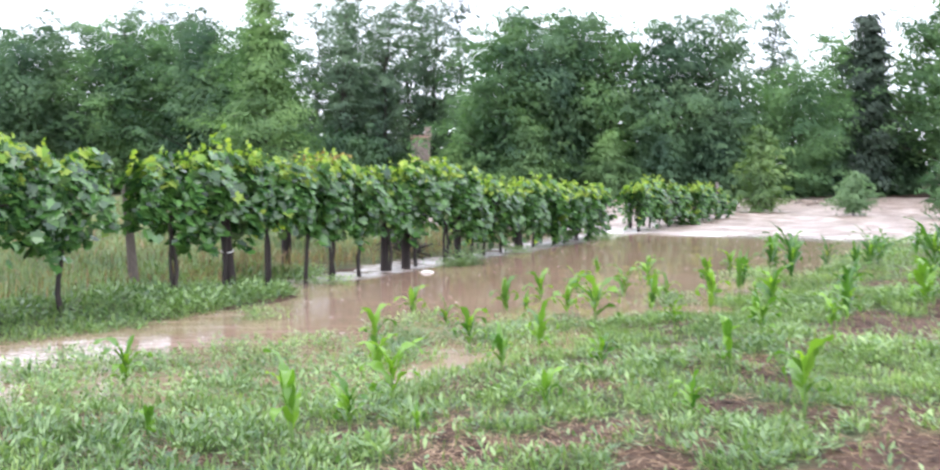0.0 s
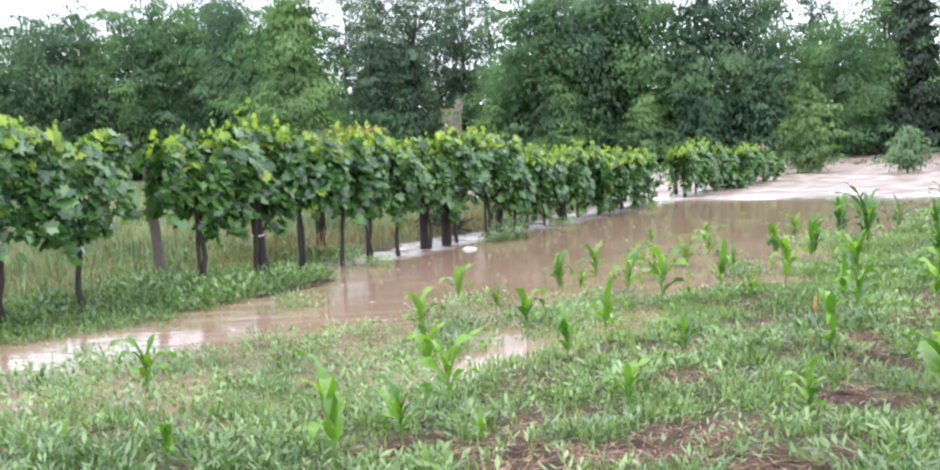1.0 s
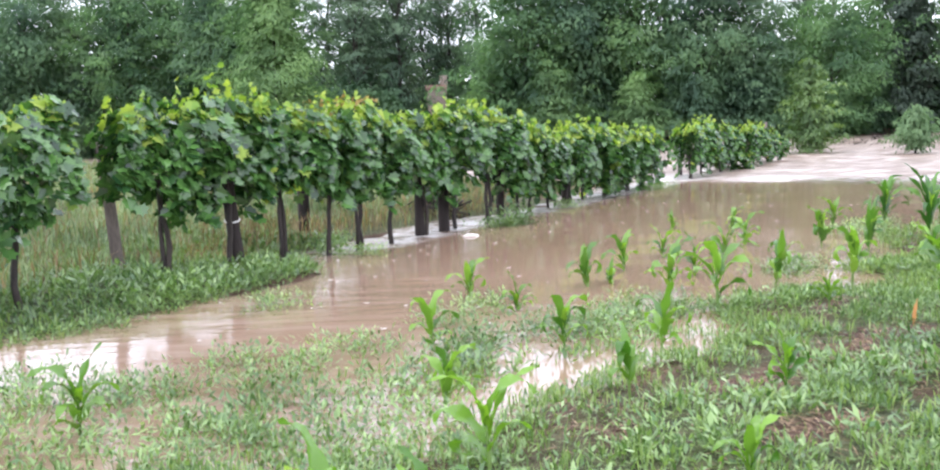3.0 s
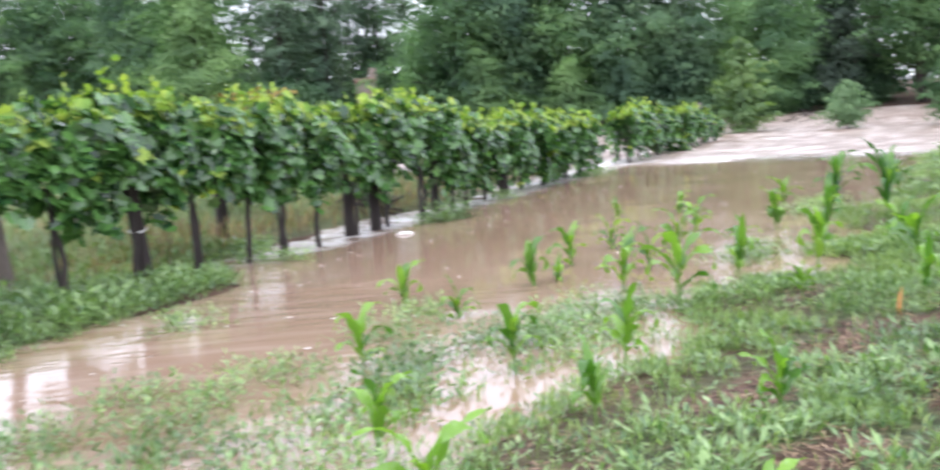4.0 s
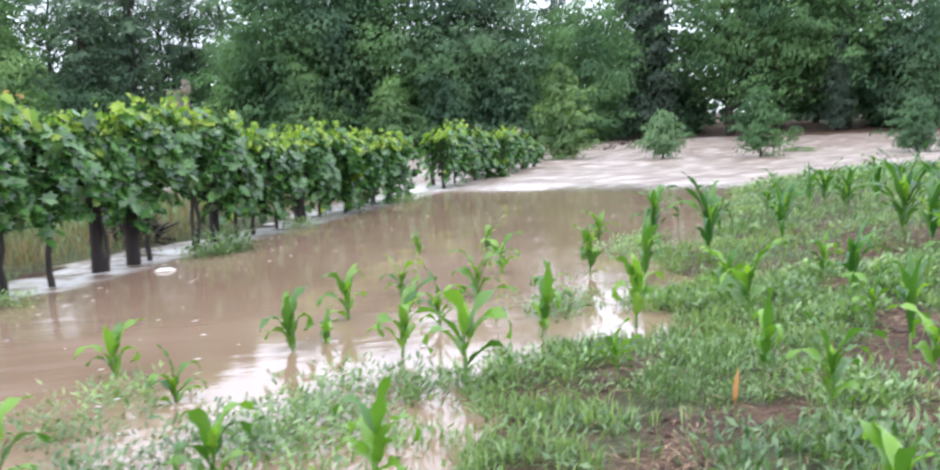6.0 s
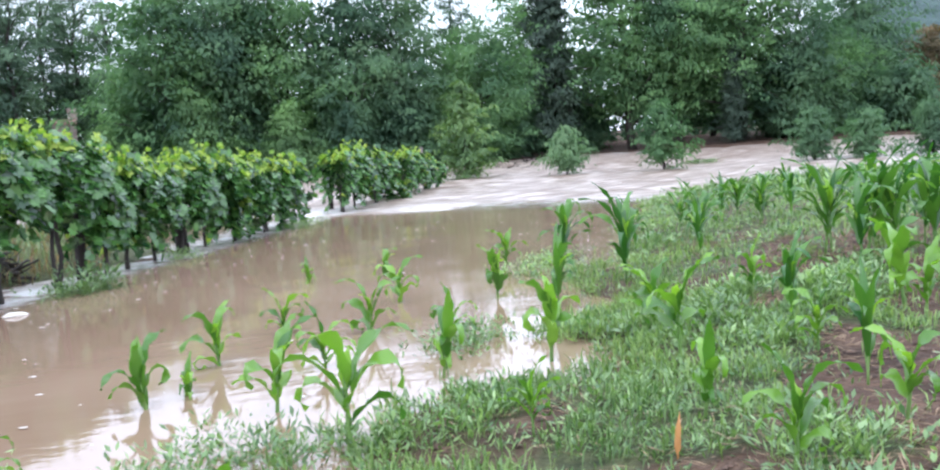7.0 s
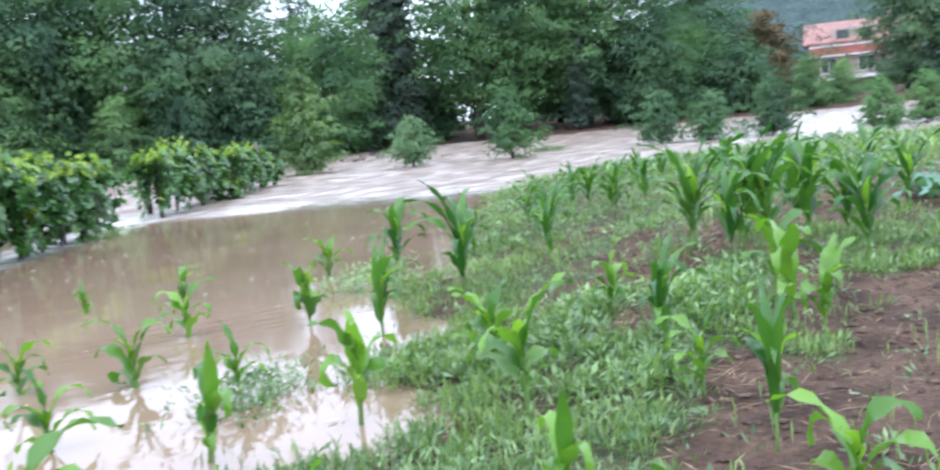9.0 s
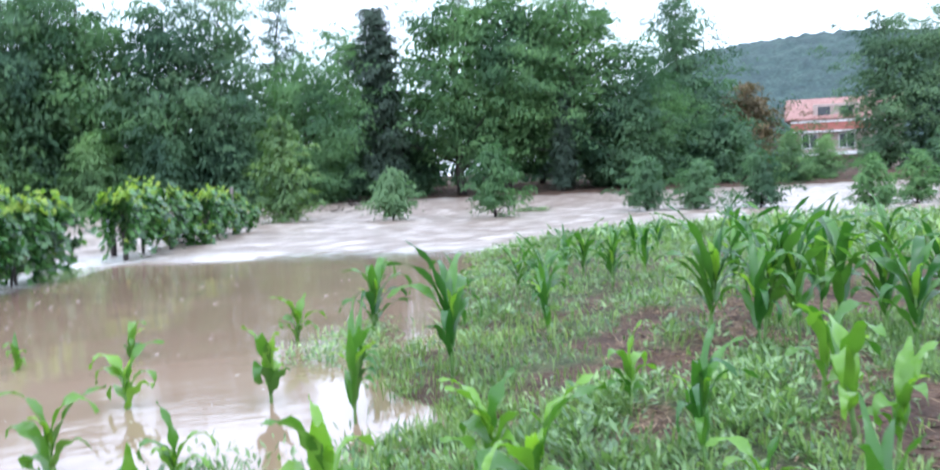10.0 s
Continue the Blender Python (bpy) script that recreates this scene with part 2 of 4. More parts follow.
# ---- mesh helpers ----
def thing(name, label, category, group="", kind="", at=None):
    ob = new(name)
    ob.empty_display_size = 0.2
    if at is not None:
        ob.matrix_basis = at
    return tagged(ob, label, category, group, kind)


def mesh_of(name, verts, faces, materials, slots=None, smooth=False):
    me = bpy.data.meshes.new(name)
    me.from_pydata([tuple(v) for v in verts], [], [tuple(f) for f in faces])
    for m in materials:
        me.materials.append(m)
    if slots is not None:
        me.polygons.foreach_set("material_index", slots)
    if smooth:
        me.polygons.foreach_set("use_smooth", [True] * len(me.polygons))
    me.update()
    return me


def quad_mesh(name, quads, materials, slots=None):
    """A mesh from an array (n, k, 3): n loose faces of k corners each."""
    quads = np.asarray(quads, dtype=np.float32)
    n, k = quads.shape[:2]
    me = bpy.data.meshes.new(name)
    me.vertices.add(n * k)
    me.vertices.foreach_set("co", quads.ravel())
    me.loops.add(n * k)
    me.loops.foreach_set("vertex_index", np.arange(n * k, dtype=np.int32))
    me.polygons.add(n)
    me.polygons.foreach_set("loop_start", np.arange(0, n * k, k, dtype=np.int32))
    for m in materials:
        me.materials.append(m)
    if slots is not None:
        me.polygons.foreach_set("material_index", np.asarray(slots, dtype=np.int32))
    me.update(calc_edges=True)
    me.validate()
    return me


def part(name, me, parent, label=""):
    ob = new(name, me)
    ob.parent = parent
    if label:
        tagged(ob, label)
    return ob


def tube(points, radii, sides=7):
    """Rings round a bent line, closed at both ends."""
    verts, faces = [], []
    points = [Vector(p) for p in points]
    for i, p in enumerate(points):
        d = (points[min(i + 1, len(points) - 1)] - points[max(i - 1, 0)]).normalized()
        a = d.orthogonal().normalized()
        if i and a.dot(last) < 0:
            a = -a
        last = a
        b = d.cross(a)
        for k in range(sides):
            w = 2 * math.pi * k / sides
            verts.append(p + radii[i] * (a * math.cos(w) + b * math.sin(w)))
    for i in range(len(points) - 1):
        for k in range(sides):
            q, r = i * sides + k, i * sides + (k + 1) % sides
            faces.append((q, r, r + sides, q + sides))
    faces.append(tuple(range(sides))[::-1])
    faces.append(tuple(range((len(points) - 1) * sides, len(points) * sides)))
    return verts, faces


def joined(pieces):
    verts, faces = [], []
    for v, f in pieces:
        o = len(verts)
        verts += list(v)
        faces += [tuple(i + o for i in q) for q in f]
    return verts, faces


def box(x0, x1, y0, y1, z0, z1, bevel=0.02):
    bm = bmesh.new()
    bmesh.ops.create_cube(bm, size=1.0)
    bmesh.ops.scale(bm, vec=(x1 - x0, y1 - y0, z1 - z0), verts=bm.verts)
    bmesh.ops.translate(bm, vec=((x0 + x1) / 2, (y0 + y1) / 2, (z0 + z1) / 2), verts=bm.verts)
    if bevel:
        bmesh.ops.bevel(bm, geom=bm.edges[:], offset=bevel, segments=1, affect="EDGES")
    return bm


def bm_mesh(name, bm, material):
    me = bpy.data.meshes.new(name)
    bm.to_mesh(me)
    bm.free()
    me.materials.append(material)
    return me


# ---- lie of the land ----
def sines(seed, n, lo, hi):
    rng = np.random.default_rng(seed)
    w = np.exp(rng.uniform(np.log(lo), np.log(hi), n))
    a = rng.uniform(0, 2 * np.pi, n)
    return 2 * np.pi / w * np.cos(a), 2 * np.pi / w * np.sin(a), rng.uniform(0, 2 * np.pi, n), w / w.mean()


def ripple(x, y, waves):
    out = np.zeros_like(x)
    for kx, ky, p, s in zip(*waves):
        out += s * np.sin(kx * x + ky * y + p)
    return out / len(waves[0]) ** 0.5


LUMPS, PATCHES, WAVES = sines(3, 22, 0.5, 3.5), sines(5, 26, 0.8, 5.0), sines(7, 40, 0.35, 2.4)
MOTTLE, CLUMPS = sines(15, 34, 0.22, 1.1), sines(17, 34, 0.18, 0.7)

FIELD = [(-40, 7.2), (-8, 7.5), (-3.5, 7.8), (-1.7, 8.0), (-0.75, 8.05), (-0.48, 8.7), (0.1, 9.28), (0.5, 9.75), (1.05, 10.02), (1.2, 10.5),
         (1.3, 11.1), (1.8, 11.7), (2.15, 11.85), (2.55, 11.75), (3.05, 11.98), (3.2, 12.4), (3.18, 12.85), (3.65, 13.4), (3.95, 13.55), (4.0, 14.6), (4.3, 15.4), (5.1, 15.6),
         (6.0, 17.0), (7.2, 19.4), (9.2, 22.0), (10.8, 23.6), (13, 24.8), (17, 23.6), (21, 21.8), (28, 19.5), (60, 8), (60, -40), (-40, -40)]
MEADOW = [(-60, 6.5), (-9, 9.2), (-4.5, 10.6), (-3.8, 11.5), (-3.1, 12.7), (-2.5, 13.9), (-3.0, 15.0), (-2.95, 16.1), (-2.4, 17.2),
          (-1.7, 18.3), (-1.1, 19.1), (-0.4, 20.0), (0.25, 20.9), (0.8, 21.9), (0.3, 24), (-1.5, 28), (-5, 36), (-14, 56), (-60, 60)]
FAR_BANK = [(-300, 84), (-22, 78), (-9, 64), (4, 59), (18, 58.5), (25, 60), (31, 52), (36, 51), (41, 46.5), (60, 41), (110, 22),
            (900, 0), (900, 900), (-900, 900)]


def inside(x, y, poly):
    """Metres from the edge of a polygon, positive inside."""
    best, odd = np.full(x.shape, 1e9), np.zeros(x.shape, bool)
    for (ax, ay), (bx, by) in zip(poly, poly[1:] + poly[:1]):
        dx, dy = bx - ax, by - ay
        t = np.clip(((x - ax) * dx + (y - ay) * dy) / (dx * dx + dy * dy), 0, 1)
        best = np.minimum(best, np.hypot(x - ax - t * dx, y - ay - t * dy))
        if dy:
            odd ^= ((ay > y) != (by > y)) & (x < (y - ay) * dx / dy + ax)
    return np.where(odd, best, -best)


def smooth(a, b, x):
    t = np.clip((x - a) / (b - a), 0, 1)
    return t * t * (3 - 2 * t)


def height(x, y):
    x, y = np.asarray(x, float), np.asarray(y, float)
    f, m, b = inside(x, y, FIELD), inside(x, y, MEADOW), inside(x, y, FAR_BANK)
    z = np.full(x.shape, -0.75)
    z = np.maximum(z, -0.115 + 0.095 * smooth(-1.1, 0, f) + 0.055 * smooth(-0.1, 0.35, f) + 0.10 * smooth(0, 2.5, f) + 0.06 * smooth(2, 9, f) - 0.6 * smooth(1.8, 5.5, -f))
    z = np.maximum(z, -0.5 + 0.5 * smooth(-1.8, 0, m) + 0.12 * smooth(0, 1.2, m))
    z = np.maximum(z, -0.75 + 0.75 * smooth(-2.5, 0, b) + 0.5 * smooth(0, 10, b))
    return z + 0.016 * ripple(x, y, LUMPS)


def bareness(x, y):
    """Where the soil lies bare between the weeds."""
    f = inside(x, y, FIELD)
    worn = np.zeros(np.shape(x))
    for cx, cy, rx, ry in ((0.6, 8.9, 0.9, 0.35), (-0.55, 6.5, 0.5, 0.4), (0.5, 6.3, 0.6, 0.3), (1.75, 11.0, 0.5, 0.35), (1.0, 7.9, 0.7, 0.3),
                           (4.6, 11.0, 0.7, 0.7), (3.3, 9.6, 0.7, 0.4), (5.3, 11.9, 0.4, 0.25), (2.6, 8.4, 0.8, 0.4), (6.6, 14.8, 0.9, 0.5),
                           (3.7, 10.6, 0.4, 0.7), (4.3, 9.3, 0.7, 0.4), (5.3, 10.7, 0.6, 0.45), (0.1, 8.4, 0.5, 0.3), (1.45, 10.9, 0.35, 0.5)):
        worn = np.maximum(worn, 1.2 * np.exp(-(((x - cx) / rx) ** 2) - ((y - cy) / ry) ** 2))
    worn = worn + 0.14 + 0.85 * ripple(x, y, MOTTLE) + 0.28 * smooth(1.0, 4.0, x)
    return smooth(0.25, 0.95, ripple(x, y, PATCHES) + worn) * smooth(0.15, 0.9, f) * (1 - smooth(14, 24, y)) + smooth(0.2, 0.9, -f) * (f < 0) * (inside(x, y, MEADOW) < 0)


def spaced(lo, mid0, mid1, hi, step, grow):
    """Even steps between mid0 and mid1, widening outside."""
    inner = list(np.arange(mid0, mid1 + step / 2, step))
    up, s = [inner[-1]], step
    while up[-1] < hi:
        s *= grow
        up.append(up[-1] + s)
    down, s = [inner[0]], step
    while down[-1] > lo:
        s *= grow
        down.append(down[-1] - s)
    return np.array(down[:0:-1] + inner + up[1:])


def sheet(name, xs, ys, zs, material):
    nx, ny = len(xs), len(ys)
    gx, gy = np.meshgrid(xs, ys)
    me = bpy.data.meshes.new(name)
    me.vertices.add(nx * ny)
    me.vertices.foreach_set("co", np.stack([gx, gy, zs], -1).astype(np.float32).ravel())
    i = (np.arange(ny - 1)[:, None] * nx + np.arange(nx - 1)).ravel()
    loops = np.stack([i, i + 1, i + nx + 1, i + nx], -1).astype(np.int32)
    me.loops.add(loops.size)
    me.loops.foreach_set("vertex_index", loops.ravel())
    me.polygons.add(len(i))
    me.polygons.foreach_set("loop_start", np.arange(0, loops.size, 4, dtype=np.int32))
    me.polygons.foreach_set("use_smooth", np.ones(len(i), bool))
    me.materials.append(material)
    me.update(calc_edges=True)
    return new(name, me)


gx, gy = spaced(-900, -7, 12, 900, 0.11, 1.09), spaced(-200, 3.5, 22, 900, 0.11, 1.09)
ground_x, ground_y = np.meshgrid(gx, gy)
ground = sheet("ground", gx, gy, height(ground_x, ground_y), SOIL)
bare_layer = ground.data.attributes.new("bare", "FLOAT", "POINT")
shore = inside(ground_x, ground_y, FIELD)
muddy = (1 - smooth(0.1, 0.9, shore)) * (shore > -3) * (ground_y < 26)
bare_layer.data.foreach_set("value", np.maximum(bareness(ground_x, ground_y), muddy).clip(0, 1).astype(np.float32).ravel())
tagged(ground, "wet brown field soil with turf, sloping into the flood", "ground", kind="structure")


def fast_water(x, y):
    """How fast the flood runs: still by the corn, torn between the vines and over the orchard."""
    edge = 0.8 * x + y - 30.3 + 0.8 * np.sin(0.5 * x) + 0.5 * np.sin(1.3 * x + 1)
    torrent = smooth(-0.4, 1.6, edge)
    row = -3.26 + (y - 14.04) * 0.575
    between = 0.55 * smooth(-1.9, -0.5, x - row) * (1 - smooth(0.1, 0.65, x - row)) * smooth(14.6, 16.5, y)
    stream = 0.16 * (1 - smooth(-2.6, 0.4, x)) * (1 - smooth(13, 16, y))
    return np.clip(torrent + between + stream, 0, 1)


wx, wy = spaced(-150, -4, 26, 150, 0.22, 1.06), spaced(2, 7, 42, 120, 0.22, 1.06)
mx, my = np.meshgrid(wx, wy)
speed = fast_water(mx, my)
water = sheet("water", wx, wy, (0.002 + 0.022 * speed) * ripple(mx * 0.7, my * 1.3, WAVES), WATER)
speed_layer = water.data.attributes.new("fast", "FLOAT", "POINT")
speed_layer.data.foreach_set("value", speed.astype(np.float32).ravel())
row_off = mx - (-3.26 + (my - 14.04) * 0.575)
froth_line = smooth(-1.5, -0.6, row_off) * (1 - smooth(0.15, 0.6, row_off)) * smooth(14.8, 16.5, my) * (1 - smooth(27, 31, my))
edge_line = np.exp(-(((0.8 * mx + my - 31.2) / 1.1) ** 2)) * 0.75
foam_layer = water.data.attributes.new("foam", "FLOAT", "POINT")
foam_layer.data.foreach_set("value", np.clip(froth_line + edge_line, 0, 1).astype(np.float32).ravel())
tagged(water, "muddy brown flood water, calm near and foaming further out", "flood water", kind="structure")


# ---- vineyard ----
def vine_leaf_faces(rng, centre, size, face_dir):
    """A lobed vine leaf folded along its rib: two faces."""
    up = Vector((rng.normal(0, 1.0), rng.normal(0, 1.0), -0.7)).normalized()
    n = Vector(face_dir).normalized()
    a = (up - n * up.dot(n)).normalized()
    b = n.cross(a)
    half = ((0, -0.1), (0.32, -0.28), (0.34, 0.0), (0.56, 0.12), (0.34, 0.36), (0.36, 0.62), (0.12, 0.62), (0, 0.95))
    c, out = Vector(centre), []
    fold = rng.uniform(0.1, 0.35)
    for s in (1, -1):
        ring = [c + size * (a * v + b * (s * u) + n * (u * fold)) for u, v in half]
        out.append(ring if s > 0 else ring[::-1])
    return out


def vine_foliage(seed, leaves=740, length=1.2, low=0.80, top=1.80, deep=0.36):
    rng = np.random.default_rng(seed)
    faces, slots = [], []
    for _ in range(leaves):
        u = rng.uniform(-length / 2, length / 2)
        bottom = low + 0.17 * math.sin(5 * u + seed) + 0.08 * rng.normal()
        crest = top + 0.06 * math.sin(9 * u + 2 * seed) + 0.05 * math.sin(17 * u + 5 * seed)
        z = bottom + (crest - bottom) * rng.beta(1.25, 1.05)
        h = (z - low) / (top - low)
        w = deep * (0.75 + 0.35 * math.sin(6 * u + 4 * h + seed)) * (1.0 - 0.35 * max(h - 0.6, 0) / 0.4)
        side = rng.choice((-1, 1))
        v = side * w * rng.uniform(0.35, 1.0) ** 0.5
        d = (rng.normal(0, 0.55), side * 1.0, rng.normal(0.75, 0.55))
        faces += vine_leaf_faces(rng, (u, v, z), rng.uniform(0.1, 0.175), d)
        slots += [1 if h > 0.84 and rng.random() < 0.4 or rng.random() < 0.03 else 0] * 2
    for _ in range(rng.integers(9, 14)):
        u, z0 = rng.uniform(-length / 2, length / 2), top - 0.05
        for k in range(rng.integers(2, 7)):
            faces += vine_leaf_faces(rng, (u + rng.normal(0, 0.03), rng.normal(0, 0.04), z0 + 0.055 * k),
                                     rng.uniform(0.05, 0.09), (rng.normal(), rng.normal(), 0.5))
            slots += [1, 1]
    return quad_mesh("vine_foliage", np.array([[tuple(p) for p in f] for f in faces]), [VINE_LEAF, VINE_TIP], slots)


def vine_trunk(seed):
    rng = random.Random(seed)
    x, y, pts = 0.0, 0.0, []
    for k in range(9):
        pts.append((x, y, -0.3 + 0.17 * k))
        x, y = x + rng.uniform(-0.035, 0.035), y + rng.uniform(-0.03, 0.03)
    pieces = [tube(pts, [0.042, 0.038, 0.034, 0.031, 0.029, 0.028, 0.027, 0.024, 0.02], 7)]
    if seed % 2:
        pieces.append(tube([(0.10, 0.02, -0.3), (0.07, 0.03, 0.2), (0.05, 0.0, 0.6), (0.0, 0.0, 0.95)], [0.03, 0.027, 0.024, 0.018], 6))
    tip = pts[-1]
    for s in (-1, 1):
        pieces.append(tube([tip, (tip[0] + s * 0.25, tip[1], tip[2] + 0.12), (tip[0] + s * 0.5, tip[1], tip[2] + 0.14)], [0.018, 0.014, 0.009], 6))
    return mesh_of("vine_trunk", *joined(pieces), [BARK], smooth=True)


VINE_TURN = math.degrees(math.atan2(1, 0.575))
vine_kinds = []
for k in range(6):
    vine = thing("grape_vine", "leafy green grapevine with a dark bare trunk standing in flood water", "grapevine", "vines along the trellis row")
    part("trunk", vine_trunk(k), vine, "thin dark wet trunk")
    part("foliage", vine_foliage(20 + k), vine)
    vine_kinds.append(vine)


far_kinds = []
for k in range(4):
    vine = thing("grape_vine", "dense green grapevine hanging close over the flood water", "grapevine", "vines along the trellis row")
    part("trunk", vine_trunk(30 + k), vine, "thin dark wet trunk")
    part("foliage", vine_foliage(50 + k, 820, 1.25, 0.88, 1.86, 0.42), vine)
    far_kinds.append(vine)
end_kinds = []
for k in range(2):
    vine = thing("grape_vine", "clumped green grapevine at the end of the flooded row", "grapevine", "vines along the trellis row")
    part("trunk", vine_trunk(36 + k), vine, "thin dark wet trunk")
    part("foliage", vine_foliage(70 + k, 760, 1.25, 0.9, 1.84, 0.42), vine)
    end_kinds.append(vine)
full_kinds = []
for k in range(2):
    vine = thing("grape_vine", "overgrown green grapevine with leaves down to the bank", "grapevine", "vines along the trellis row")
    part("trunk", vine_trunk(10 + k), vine, "thin dark wet trunk")
    part("foliage", vine_foliage(40 + k, 840, 1.2, 0.3, 1.86, 0.42), vine)
    full_kinds.append(vine)


def row_x(y):
    return -3.26 + (y - 14.04) * 0.575


def row_drop(y):
    """How much lower the ground lies under the flood along the row."""
    return -0.72 * float(smooth(14.0, 24.5, np.float64(y))) + 0.08


vine_rng = random.Random(4)
vine_ys = [8.3, 9.2, 10.1, 10.95, 11.75] + [13.2, 13.88, 14.68, 15.35, 15.97, 16.45, 17.3, 18.0, 18.75, 19.7, 20.25, 20.8, 21.5, 22.2, 22.95, 23.5, 24.05, 24.7] + list(np.arange(27.9, 34.7, 1.1))
in_place = set()
for k, y in enumerate(vine_ys):
    drop = row_drop(y) + vine_rng.uniform(-0.06, 0.06)
    m = pose(row_x(y) + vine_rng.uniform(-0.06, 0.06), y, drop, 0, 0, VINE_TURN + 180 * (k % 2) + vine_rng.uniform(-7, 7))
    ob = full_kinds[k % 2] if k < 3 else end_kinds[k % 2] if y > 27 else far_kinds[k % 4] if y > 17.5 else vine_kinds[k % 6]
    if ob not in in_place:
        in_place.add(ob)
        ob.matrix_basis = m
    else:
        ob = copy_thing(ob, m)
    ob.scale = (vine_rng.uniform(0.9, 1.1), vine_rng.uniform(0.85, 1.2), vine_rng.uniform(0.94, 1.05))
    if y > 27:
        # the last vines stand in two clumps
        ob.scale.z *= {0: 0.97, 1: 1.05, 2: 1.0, 3: 0.62, 4: 0.98, 5: 0.93}.get(round((y - 27.9) / 1.1), 0.82)
    if k in (6, 8, 9):
        # shoots that stand out above the crest
        shoot_rng = np.random.default_rng(90 + k)
        faces = []
        for j in range(9 if k == 6 else 34):
            at = (0.02 * j * math.sin(j) if k == 6 else shoot_rng.normal(0, 0.25), shoot_rng.normal(0, 0.05), 1.78 + (0.055 * j if k == 6 else shoot_rng.uniform(0, 0.2)))
            faces += vine_leaf_faces(shoot_rng, at, 0.075 if k == 6 else 0.055, (shoot_rng.normal(), shoot_rng.normal(), 0.6))
        tagged(part("shoot", quad_mesh("shoot", np.array([[tuple(p) for p in f] for f in faces]), [VINE_TIP if k == 6 else RED_TIP]), ob,
             "tall pale green shoot" if k == 6 else "reddish young shoots"), kind="stuff")


def trellis_post(x, y, z, tall, radius, material, lean, label, square=False):
    post = thing("trellis_post", label, "post", "posts of the vine trellis", at=pose(x, y, z, lean[0], lean[1], 20))
    n = 4 if square else 9
    pts = [(0.006 * math.sin(3.1 * k), 0.006 * math.cos(2.3 * k), tall * k / 6) for k in range(7)]
    part("shaft", mesh_of("post_shaft", *tube(pts, [radius * (1.08 - 0.03 * k) for k in range(7)], n), [material], smooth=not square), post)
    return post


trellis_post(-4.35, 13.4, -0.2, 1.75, 0.085, GREY_WOOD, (0, -3), "weathered grey square wooden trellis post on the grassy bank", True)
tie_post = trellis_post(-3.26, 14.04, -0.2, 1.85, 0.075, DARK_WOOD, (0, -4), "dark round wooden trellis post with a pale tie")
part("tie", mesh_of("tie", *tube([(0.085 * math.cos(a), 0.085 * math.sin(a), 0.82 + 0.02 * math.sin(a)) for a in np.linspace(0, 6.2, 14)], [0.008] * 14, 5), [WHITE_TRIM]), tie_post, "pale wire tie")
for x, y, r, lean in ((-1.5, 17.25, 0.07, 1), (-1.15, 17.68, 0.085, 0), (-3.02, 16.6, 0.085, 0), (-0.3, 19.6, 0.07, 1), (0.98, 21.6, 0.085, 0), (4.6, 28.9, 0.06, 0), (7.1, 33.2, 0.06, 1)):
    trellis_post(x, y, -0.75, 1.85, r, DARK_WOOD, (0, lean), "dark round wooden trellis post standing in foaming water")
trellis_post(9.0, 36.3, -0.75, 2.0, 0.05, GREY_WOOD, (0, 0), "pale thin end post of the vine row")


# ---- trees ----
def diamonds(rng, centres, normals, size, long, along):
    """Leaf sprays: one slim four-cornered leaf shape round each centre, pointing along its twig."""
    n = len(centres)
    nrm = normals / np.linalg.norm(normals, axis=1, keepdims=True)
    a = along + rng.normal(0, 0.45, (n, 3))
    a -= nrm * (a * nrm).sum(1, keepdims=True)
    a /= np.linalg.norm(a, axis=1, keepdims=True) + 1e-6
    b = np.cross(nrm, a)
    s = (size * rng.uniform(0.6, 1.3, n))[:, None]
    bend = nrm * s * 0.25
    return np.stack([centres - a * s * long / 2 - bend, centres + b * s * 0.36, centres + a * s * long / 2 - bend, centres - b * s * 0.36], 1)


RISE = {"round": (0.15, 0.75), "cone": (-0.15, 0.25), "column": (0.0, 0.5), "airy": (0.6, 1.05), "egg": (0.25, 0.9)}


def crown_width(style, h):
    """Reach of the limbs, as a share of the crown's radius, at the height h of 0 to 1."""
    if style == "cone":
        return (1.0 - h) ** 0.75 * min(1.0, 0.6 + 3 * h) + 0.06
    if style == "column":
        return 0.9 * (1 - h) ** 0.4 * min(1.0, 0.5 + h * 4) + 0.05
    if style == "egg":
        return (1 - h) ** 0.5 * min(1.0, 0.55 + 3 * h) + 0.05
    if style == "airy":
        return 0.75 * math.sin(math.pi * min(0.12 + 0.8 * h, 1.0)) ** 0.6
    return math.sin(math.pi * (0.14 + 0.80 * h)) ** 0.6


